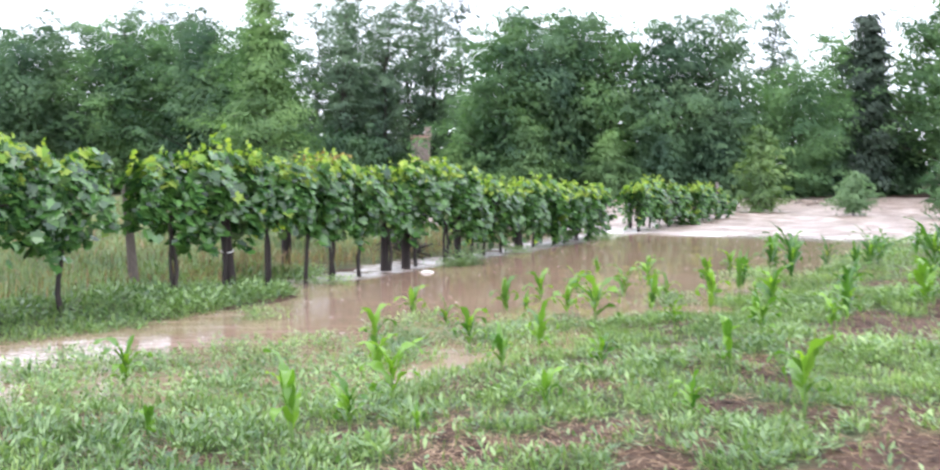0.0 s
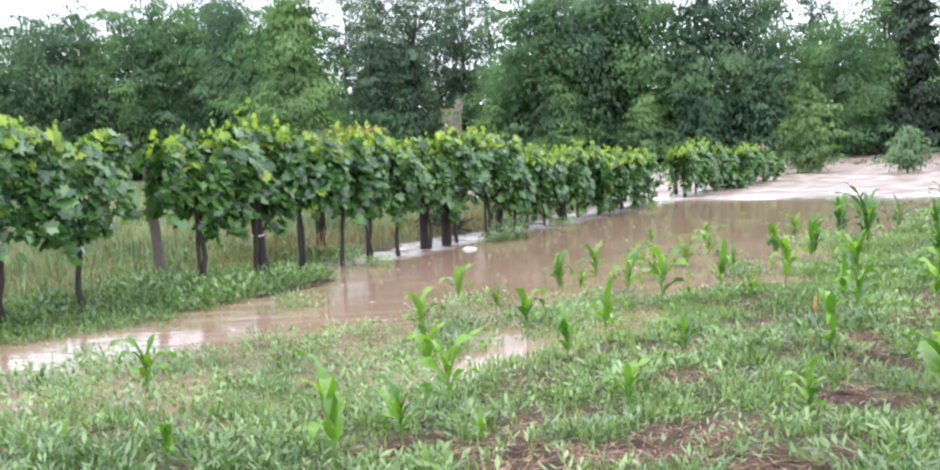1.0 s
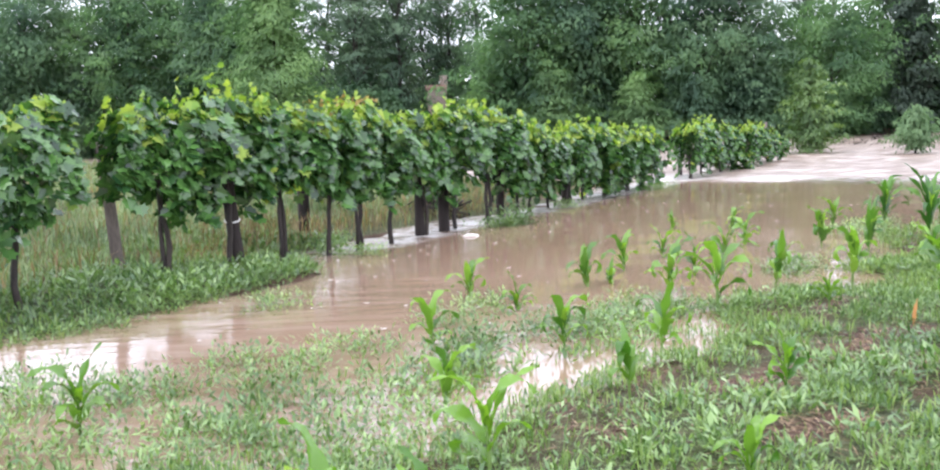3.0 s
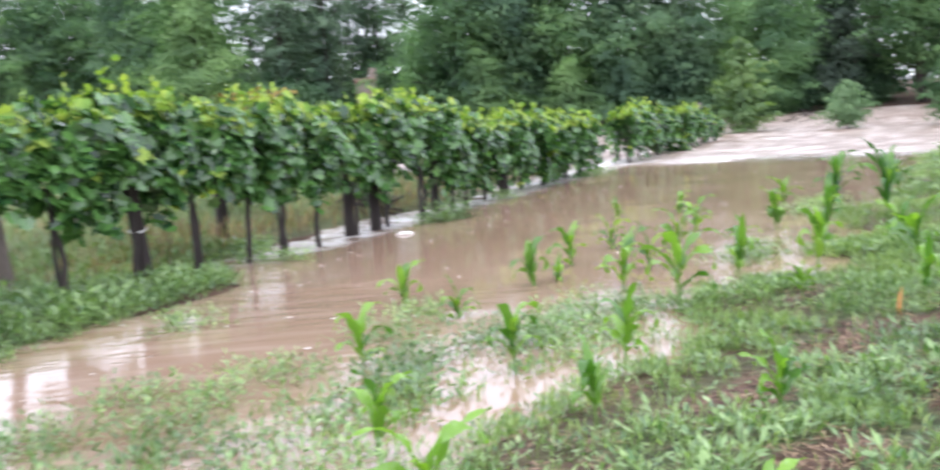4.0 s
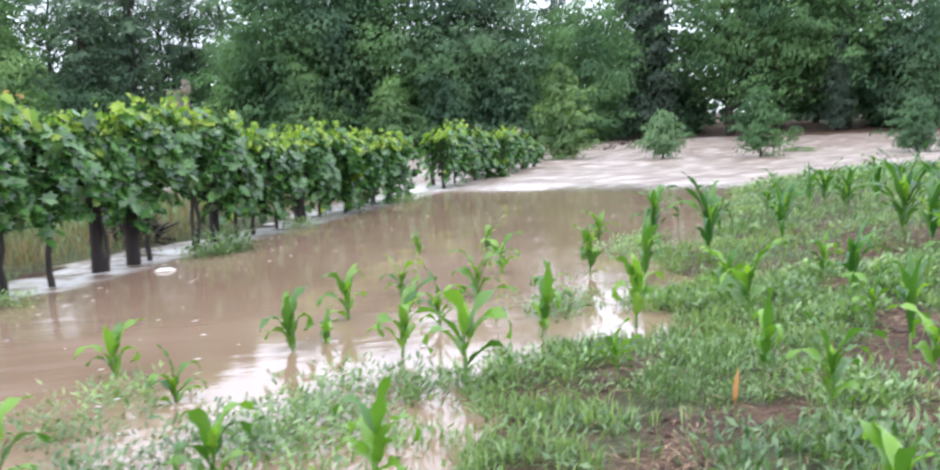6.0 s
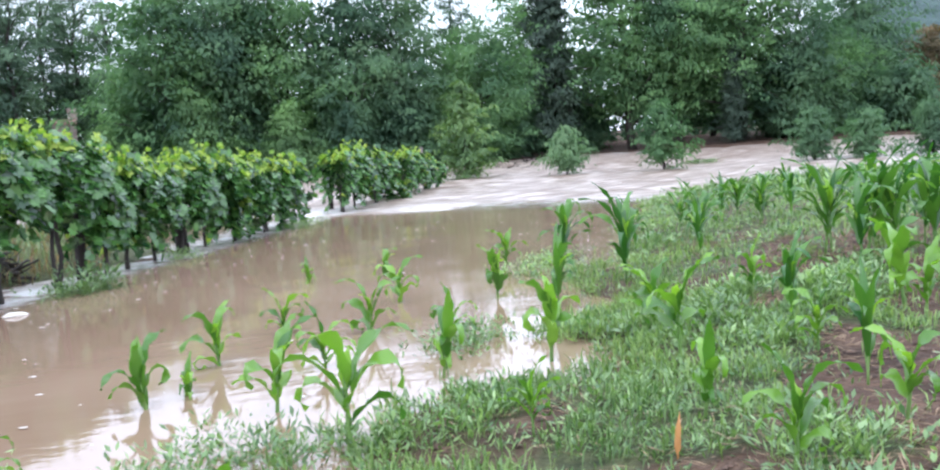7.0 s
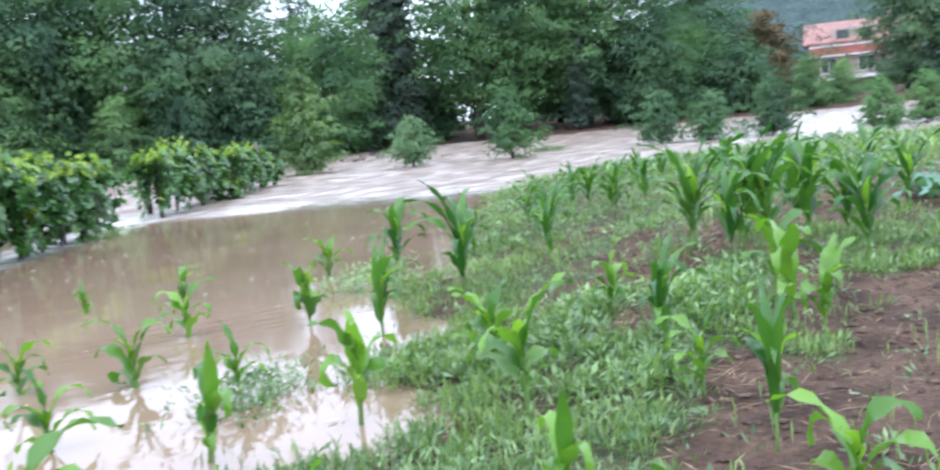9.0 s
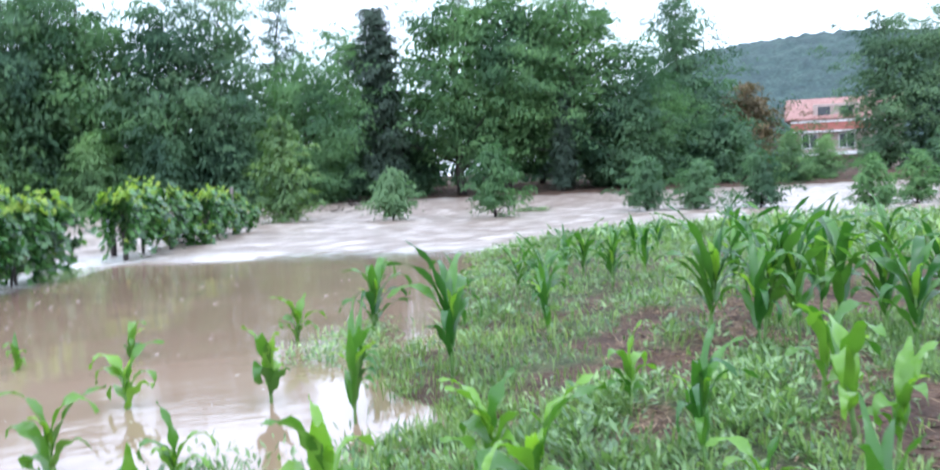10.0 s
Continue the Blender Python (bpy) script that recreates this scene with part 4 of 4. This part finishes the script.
corn_row([(-0.29, 6.7, 0.18), (0.5, 7.15, 0.32), (1.36, 6.81, 0.34), (2.0, 8.33, 0.4), (2.08, 6.93, 0.5), (-1.82, 6.49, 0.24),
          (7.64, 16.77, 0.62), (7.84, 17.55, 0.66), (6.11, 15.74, 0.7), (6.88, 17.4, 0.58), (4.28, 11.79, 0.6), (3.95, 11.16, 0.4),
          (4.62, 12.7, 0.42), (6.09, 13.72, 0.9), (3.74, 10.55, 0.57), (3.35, 9.89, 0.38), (5.08, 11.73, 0.5), (4.95, 11.42, 0.45)])
corn_row([(6.95, 14.0, 0.85), (7.27, 13.8, 0.9), (6.4, 14.0, 0.86), (7.16, 17.7, 0.58), (6.5, 16.3, 0.64), (7.83, 17.9, 0.66),
          (7.79, 16.94, 0.57), (8.36, 17.1, 0.57), (9.4, 18.6, 0.6), (10.3, 19.2, 0.58), (3.55, 12.2, 0.5), (6.27, 13.4, 1.0), (6.05, 13.2, 0.75),
          (6.5, 13.3, 0.95), (6.89, 13.3, 0.88), (6.71, 12.6, 0.85), (7.08, 13.1, 0.85), (5.3, 12.1, 0.52), (8.1, 14.6, 0.8), (8.6, 15.4, 0.8),
          (7.9, 15.3, 0.75), (9.2, 16.6, 0.7), (8.8, 13.9, 0.8), (5.6, 14.9, 0.7), (5.9, 16.9, 0.6), (9.9, 15.2, 0.8)])


# ---- vegetable patch and film tunnel beside the corn ----
def broad_leaf(rng, azimuth, length, width, lift):
    n, verts, faces = 6, [], []
    p, e = np.array([0.02 * math.cos(azimuth), 0.02 * math.sin(azimuth), 0.02]), lift
    out, side = np.array([math.cos(azimuth), math.sin(azimuth), 0]), np.array([-math.sin(azimuth), math.cos(azimuth), 0])
    for k in range(n + 1):
        u = k / n
        w = width * (0.12 if u < 0.2 else math.sin(math.pi * min(0.12 + 0.86 * (u - 0.15) / 0.85, 1.0)) ** 0.7) / 2
        up = -math.sin(e) * out + np.array([0, 0, math.cos(e)])
        crimp = up * 0.14 * width * math.sin(11 * u + azimuth)
        verts += [p + side * w + up * w * 0.3 + crimp, p, p - side * w + up * w * 0.3 - crimp]
        p = p + (math.cos(e) * out + math.sin(e) * np.array([0, 0, 1.0])) * length / n
        e -= 0.22
    for k in range(n):
        i = 3 * k
        faces += [(i, i + 1, i + 4, i + 3), (i + 1, i + 2, i + 5, i + 4)]
    return mesh_of("broad_leaf", verts, faces, [CABBAGE], smooth=True)


cabbage = thing("vegetable_plant", "low vegetable plant with broad blue-green leaves", "vegetable plant", "vegetables beside the corn")
cabbage_rng = np.random.default_rng(77)
for k in range(11):
    part("leaf", broad_leaf(cabbage_rng, 2.4 * k, cabbage_rng.uniform(0.22, 0.34), cabbage_rng.uniform(0.13, 0.2), radians(35 + 4 * k)), cabbage)
first_cabbage = True
for i in range(9):
    for j in range(3):
        x, y = 8.9 + 0.48 * i + 0.35 * j + 0.1 * math.sin(5 * i + j), 13.2 + 0.62 * j - 0.34 * i * 0.6 + 0.1 * math.cos(3 * i + 2 * j)
        m = pose(x, y, float(height(x, y)), 0, 0, 47 * i + 80 * j)
        if first_cabbage:
            cabbage.matrix_basis, first_cabbage = m, False
        else:
            copy_thing(cabbage, m).scale = (0.85 + 0.3 * abs(math.sin(7 * i + j)),) * 3


def film_tunnel(at, radius, long):
    """A round-backed growing tunnel: white skirt boards below, grey film over hoops."""
    ob = thing("film_tunnel", "round growing tunnel of grey film with a white skirt", "greenhouse", at=at)
    n, skirt = 18, 0.55

    def arch(t, r):
        return (r * math.cos(t), r * 1.25 * math.sin(t))
    low = math.asin(skirt / (radius * 1.25))
    verts, faces = [], []
    for k in range(n + 1):
        t = low + (math.pi - 2 * low) * k / n
        for y in (0, long):
            for r in (radius, radius - 0.02):
                x, z = arch(t, r)
                verts.append((x, y, z))
    for k in range(n):
        i = 4 * k
        faces += [(i, i + 4, i + 6, i + 2), (i + 1, i + 3, i + 7, i + 5), (i, i + 1, i + 5, i + 4), (i + 2, i + 6, i + 7, i + 3)]
    part("film", mesh_of("tunnel_film", verts, faces, [GREY_FILM], smooth=True), ob, "grey translucent film")
    end = [(*arch(low + (math.pi - 2 * low) * k / n, radius - 0.03),) for k in range(n + 1)]
    for y, name in ((0.03, "end_wall"), (long - 0.03, "end_wall")):
        v = [(x, y, z) for x, z in end] + [(x, y + 0.015, z) for x, z in end]
        f = [tuple(range(n + 1)), tuple(range(2 * n + 1, n, -1))] + [(k, k + 1 + n, k + 2 + n, k + 1) for k in range(n)]
        part(name, mesh_of("tunnel_end", v, f, [GREY_FILM]), ob, "grey film end wall")
    for x0, x1, y0, y1 in ((-radius - 0.03, -radius, 0, long), (radius, radius + 0.03, 0, long), (-radius, radius, -0.03, 0.02), (-radius, radius, long - 0.02, long + 0.03)):
        part("skirt", bm_mesh("tunnel_skirt", box(x0, x1, y0, y1, -0.1, skirt + 0.01, 0.008), WHITE_TRIM), ob, "white skirt board")
    return ob


film_tunnel(pose(21.6, 19.8, 0.1, 0, 0, -56), 1.35, 8.0)


# ---- weeds, grass and straw ----
def scatter(rng, n, x0, x1, y0, y1, want):
    """Up to n places, kept with the chance that want() gives."""
    x, y = rng.uniform(x0, x1, n), rng.uniform(y0, y1, n)
    keep = rng.random(n) < want(x, y)
    return x[keep], y[keep]


def weed_leaves(rng, x, y, z, per, size, spread, tall):
    """Small pointed leaves round each plant's foot."""
    x, y, z = (np.repeat(v, per) for v in (x, y, z))
    n = len(x)
    a, e = rng.uniform(0, 2 * np.pi, n), rng.uniform(0.1, 1.15, n)
    r, up = np.abs(rng.normal(0, spread, n)), rng.uniform(0.0, 1.0, n) * tall
    c = np.stack([x + r * np.cos(a), y + r * np.sin(a), z + up], -1)
    d = np.stack([np.cos(a) * np.cos(e), np.sin(a) * np.cos(e), np.sin(e)], -1)
    w = np.stack([-np.sin(a), np.cos(a), rng.normal(0, 0.35, n)], -1)
    s = (size * rng.uniform(0.55, 1.5, n))[:, None]
    wide = rng.uniform(0.07, 0.2, n)[:, None]
    return np.stack([c, c + d * s * 0.5 + w * s * wide, c + d * s, c + d * s * 0.5 - w * s * wide], 1)


def blades(rng, x, y, z, tall, wide, bend):
    """Grass blades, bent over at the tip."""
    n = len(x)
    a = rng.uniform(0, 2 * np.pi, n)
    h = (tall * rng.uniform(0.55, 1.25, n))[:, None]
    lean = np.stack([np.cos(a), np.sin(a), np.zeros(n)], -1)
    w = np.stack([-np.sin(a), np.cos(a), np.zeros(n)], -1) * wide
    foot = np.stack([x, y, z], -1)
    k = rng.uniform(0.2, 1.0, n)[:, None] * bend
    mid = foot + lean * h * 0.25 * k + np.array([0, 0, 0.6]) * h
    tip = foot + lean * h * 0.75 * k + np.array([0, 0, 1.0]) * h * (1 - 0.3 * k)
    return np.stack([foot, mid + w, tip, mid - w], 1)


def field_want(x, y):
    """Weeds grow all over the field, in clumps, and some stand out of the shallow water."""
    f = inside(x, y, FIELD)
    reach = np.where(x < -0.5, -1.9, np.where(x < 1.3, -0.85, -0.4))
    wet = smooth(reach, 0.05, f) ** 1.6 * np.where(f < 0, smooth(0.05, 0.85, ripple(x, y, LUMPS) + 0.3 * ripple(x, y, CLUMPS) + 0.3 * (x < -0.5)), 1)
    return wet * (1 - 0.94 * bareness(x, y) * (f > 0)) * (0.12 + 0.88 * smooth(-0.75, 0.45, ripple(x, y, CLUMPS)))


def shore_want(x, y):
    """Lusher grass along the water's edge."""
    f = inside(x, y, FIELD)
    return smooth(-0.15, 0.1, f) * (1 - smooth(0.6, 1.3, f)) * smooth(-0.6, 0.5, ripple(x, y, CLUMPS)) * (1 - 0.8 * bareness(x, y))


def bank_want(x, y):
    m = inside(x, y, MEADOW)
    return smooth(-0.35, 0.05, m) * (1 - smooth(1.6, 3.2, m)) * (y < 17)


rng = np.random.default_rng(21)
heaps = []
for n, x0, x1, y0, y1, per, size, spread, tall, want in (
        (40000, -6, 7.5, 3.6, 13.5, 10, 0.045, 0.065, 0.055, field_want),
        (20000, 1.5, 15, 12, 25, 8, 0.048, 0.08, 0.075, field_want),
        (10000, 11, 34, 8, 24, 5, 0.15, 0.12, 0.12, field_want),
        (15000, -9, -1.6, 8.5, 17, 9, 0.055, 0.07, 0.09, bank_want)):
    x, y = scatter(rng, n, x0, x1, y0, y1, want)
    z = height(x, y)
    grown = 1.0 + 0.8 * np.clip(-z * 8, 0, 1)
    grown = grown * (0.6 + 0.9 * smooth(-1.0, 1.4, ripple(x, y, LUMPS))) * rng.uniform(0.6, 1.5, len(x))
    heaps.append(weed_leaves(rng, x, y, z, per, size * np.repeat(0.65 + 0.4 * grown, per), spread, np.repeat(tall * grown, per)))
tufts = ((-2.45, 12.0), (-2.2, 9.9), (-2.75, 8.9), (-0.1, 18.3), (-0.4, 18.0), (-1.4, 10.2), (0.9, 20.9), (3.1, 24.3), (3.4, 25.0), (-2.0, 15.3), (-1.9, 9.3), (19.1, 36.1), (19.5, 36.0), (18.8, 36.2),
         (-3.6, 8.8), (-3.2, 8.4), (-4.2, 8.9), (-3.9, 8.35), (-2.9, 9.3), (-3.5, 9.5), (-4.8, 8.6), (0.08, 10.45), (-0.45, 10.3), (-0.6, 10.1), (-0.7, 9.6), (-1.0, 9.0), (-1.5, 8.9), (2.4, 12.85), (2.65, 13.1), (4.1, 15.6), (4.5, 16.0), (4.75, 16.4),
         (-3.1, 8.1), (-2.6, 8.15), (-2.2, 8.5), (-1.75, 8.25), (-1.3, 8.4), (-3.7, 7.9), (-2.0, 7.9), (-1.0, 8.0), (-2.55, 9.25), (-1.75, 9.75), (-3.2, 9.0), (-4.4, 8.1), (-0.75, 8.5), (-1.2, 7.7),
         (-0.77, 11.0), (-0.6, 11.6), (0.05, 10.75), (0.45, 11.0), (0.25, 10.5), (0.75, 11.4), (0.55, 10.65), (0.95, 11.1))
for cx, cy in tufts:
    n = 60
    x, y = rng.normal(cx, 0.16, n), rng.normal(cy, 0.16, n)
    heaps.append(weed_leaves(rng, x, y, np.full(n, -0.03), 9, 0.046, 0.06, np.full(9 * n, 0.15)))
for cx, cy in ((0.02, 18.3), (-0.22, 18.05), (-2.5, 15.6)):
    n = 34
    x, y = rng.normal(cx, 0.12, n), rng.normal(cy, 0.1, n)
    heaps.append(weed_leaves(rng, x, y, np.full(n, -0.02), 9, 0.075, 0.05, np.full(9 * n, 0.3) * np.repeat(rng.uniform(0.4, 1.2, n), 9)))
tagged(new("weeds", quad_mesh("weeds", np.concatenate(heaps), [WEED])), "low green leafy weeds covering the wet corn field", "weeds", kind="stuff")

heaps = []
for n, x0, x1, y0, y1, tall, wide, want in (
        (120000, -6, 8, 3.6, 14, 0.125, 0.0046, field_want), (40000, 1.5, 16, 12, 25, 0.15, 0.006, field_want),
        (20000, 12, 36, 8, 24, 0.25, 0.014, field_want), (26000, 0.6, 6.5, 9.5, 18, 0.13, 0.005, shore_want), (9000, -8, -1.6, 8.5, 17, 0.16, 0.006, bank_want)):
    x, y = scatter(rng, n, x0, x1, y0, y1, want)
    z = height(x, y)
    heaps.append(blades(rng, x, y, z, tall * (1 + np.clip(-z * 9, 0, 1)), wide, 0.9))
tagged(new("grass", quad_mesh("grass", np.concatenate(heaps), [BLADE])), "thin green grass blades between the weeds", "grass", kind="stuff")


def straw_want(x, y):
    return (inside(x, y, FIELD) > 0.1) * (0.10 + 0.9 * bareness(x, y) * smooth(-0.9, 0.9, ripple(x, y, LUMPS)))


x, y = scatter(rng, 150000, -6, 9.5, 3.6, 17, straw_want)
flat = blades(rng, x, y, np.zeros(len(x)), 0.14, 0.003, 1.0)
flat[:, :, 2] *= 0.12
a = rng.uniform(0, 2 * np.pi, len(x))[:, None]
dx, dy = flat[:, 2, 0] - x, flat[:, 2, 1] - y
flat[:, 1:, 0] += 0.5 * dx[:, None]
flat[:, 1:, 1] += 0.5 * dy[:, None]
flat[:, :, 2] += height(x, y)[:, None] + 0.012 + 0.02 * rng.random((len(x), 1))
tagged(new("straw", quad_mesh("straw", flat, [STRAW])), "scattered dry straw on the bare soil", "straw", kind="stuff")


# clods of soil on the bare ground
x, y = scatter(rng, 60000, -6, 9, 3.6, 16, lambda x, y: (inside(x, y, FIELD) > 0.0) * bareness(x, y))
x, y = x[:9000], y[:9000]
n = len(x)
size = (0.005 + 0.024 * rng.random(n) ** 4)[:, None]
c = np.stack([x, y, height(x, y) + 0.3 * size[:, 0]], -1)
a = rng.uniform(0, 2 * np.pi, n)
ax = np.stack([np.cos(a), np.sin(a), np.zeros(n)], -1) * size * rng.uniform(0.7, 1.6, (n, 1))
ay = np.stack([-np.sin(a), np.cos(a), np.zeros(n)], -1) * size * rng.uniform(0.7, 1.3, (n, 1))
az = np.array([0, 0, 1.0]) * size * rng.uniform(0.5, 1.0, (n, 1)) + rng.normal(0, 0.2, (n, 3)) * size
tops = [np.stack([c + az, c + p, c + q], 1) for p, q in ((ax, ay), (ay, -ax), (-ax, -ay), (-ay, ax))]
tagged(new("soil_clods", quad_mesh("soil_clods", np.concatenate(tops), [CLOD])), "crumbled brown clods of wet soil", "soil", kind="stuff")


def meadow_want(x, y):
    behind = smooth(0.25, 1.0, (-3.26 + (y - 14.04) * 0.575) - x)
    return behind * smooth(-0.4, 0.6, inside(x, y, MEADOW))


heaps, hay = [], []
for n, x0, x1, y0, y1, tall, wide in ((52000, -12, 0, 8, 22, 0.42, 0.007), (40000, -22, 0, 20, 56, 0.45, 0.014)):
    x, y = scatter(rng, n, x0, x1, y0, y1, meadow_want)
    dry = rng.random(len(x)) < 0.2 + 0.65 * (1 - smooth(0.5, 1.9, inside(x, y, MEADOW))) * (1 - 0.5 * smooth(15, 20, y))
    b = blades(rng, x, y, height(x, y), tall * (0.75 + 0.35 * ripple(x, y, LUMPS).clip(-1, 1)), wide, 0.9)
    heaps.append(b[~dry])
    hay.append(b[dry])
tagged(new("meadow_grass", quad_mesh("meadow_grass", np.concatenate(heaps), [MEADOW_BLADE])), "tall green meadow grass behind the vines", "grass", kind="stuff")
tagged(new("dry_meadow_grass", quad_mesh("dry_meadow_grass", np.concatenate(hay), [HAY])), "tall half-dry straw-coloured meadow grass", "dry grass", kind="stuff")


# ---- what floats and lies about ----
def flecks(rng, x, y, size):
    k = np.linspace(0, 2 * np.pi, 7)[:-1]
    r = size[:, None] * rng.uniform(0.5, 1.2, (len(x), 6))
    turn = rng.uniform(0, 6, (len(x), 1))
    return np.stack([x[:, None] + r * 1.5 * np.cos(k + turn), y[:, None] + r * np.sin(k + turn), np.full(r.shape, 0.012)], -1)


def fleck_want(x, y):
    deep = (inside(x, y, FIELD) < -0.4) & (inside(x, y, MEADOW) < -0.3)
    near_row = np.exp(-np.abs(x - (-3.26 + (y - 14.04) * 0.575) - 0.5) / 1.1)
    return deep * (0.10 + 0.9 * near_row)


x, y = scatter(rng, 5200, -4, 9, 9, 32, fleck_want)
tagged(new("foam_flecks", quad_mesh("foam_flecks", flecks(rng, x, y, 0.004 + 0.02 * rng.random(len(x)) ** 2), [FOAM])), "small dirty white foam flecks drifting on the flood", "foam", kind="stuff")


def lump(name, label, category, at, size, material, seed):
    bm = bmesh.new()
    bmesh.ops.create_icosphere(bm, subdivisions=2, radius=1.0)
    for v in bm.verts:
        k = 1 + 0.35 * noise.noise(v.co * 1.7 + Vector((seed, 0, 0)))
        v.co = Vector((v.co.x * size[0], v.co.y * size[1], v.co.z * size[2])) * k
    ob = new(name, bm_mesh(name, bm, material))
    ob.matrix_basis = at
    return tagged(ob, label, category)


lump("foam_block", "dirty white foam block caught at the vines", "debris", pose(2.95, 24.55, 0.05, 0, 0, 30), (0.22, 0.12, 0.10), FOAM, 1)
lump("foam_block", "small white foam piece floating on the flood", "debris", pose(-0.75, 16.9, 0.01, 0, 0, 10), (0.11, 0.06, 0.035), FOAM, 2)
lump("foam_block", "white foam lump floating beside the vine row", "debris", pose(3.6, 26.0, 0.03, 0, 0, 70), (0.3, 0.14, 0.07), FOAM, 3)
lump("foam_block", "white foam lump by the far vines", "debris", pose(5.6, 30.2, 0.03, 0, 0, 70), (0.35, 0.15, 0.07), FOAM, 5)


def driftwood(label, at, reach, sticks, thick, seed):
    r = random.Random(seed)
    ob = thing("driftwood", label, "driftwood", at=at)
    for _ in range(sticks):
        a, e = r.uniform(0, 6.3), r.uniform(-0.1, 0.6)
        c = Vector((r.gauss(0, reach * 0.3), r.gauss(0, reach * 0.2), r.uniform(0, reach * 0.3)))
        d = Vector((math.cos(a) * math.cos(e), 0.5 * math.sin(a) * math.cos(e), math.sin(e))) * reach * r.uniform(0.3, 0.8)
        bendy = Vector((r.gauss(0, 0.1), r.gauss(0, 0.1), r.gauss(0, 0.08))) * reach
        t = thick * r.uniform(0.4, 1.2)
        part("branch", mesh_of("branch", *tube([c - d * 0.5, c + bendy, c + d * 0.5], [t, t * 0.8, t * 0.4], 6), [BARK], smooth=True), ob)
    return ob


driftwood("dark tangle of roots caught on the bank behind the vines", pose(-1.25, 19.6, 0.12, 0, 0, 50), 0.8, 60, 0.022, 3)
for k, (x, y, reach) in enumerate(((19.2, 36.3, 1.0), (12.5, 43.0, 1.6), (16.5, 47.0, 2.0), (23.5, 45.0, 1.8), (27.0, 50.5, 2.2), (20.5, 55.0, 2.4), (32.5, 48.0, 1.6), (10.0, 52.0, 2.2))):
    driftwood("dark wet driftwood stranded in the flooded orchard", pose(x, y, 0.01, 0, 0, 20 * k), reach, 12, 0.05, 30 + k).scale = (1.0, 0.8, 0.35)

tagged(new("dead_leaf", corn_leaf(np.random.default_rng(5), (2.45, 10.15, float(height(2.45, 10.15))), 0.6, 0.19, 0.026, radians(84), 0.5, ORANGE)), "withered orange leaf standing among the weeds", "leaf")
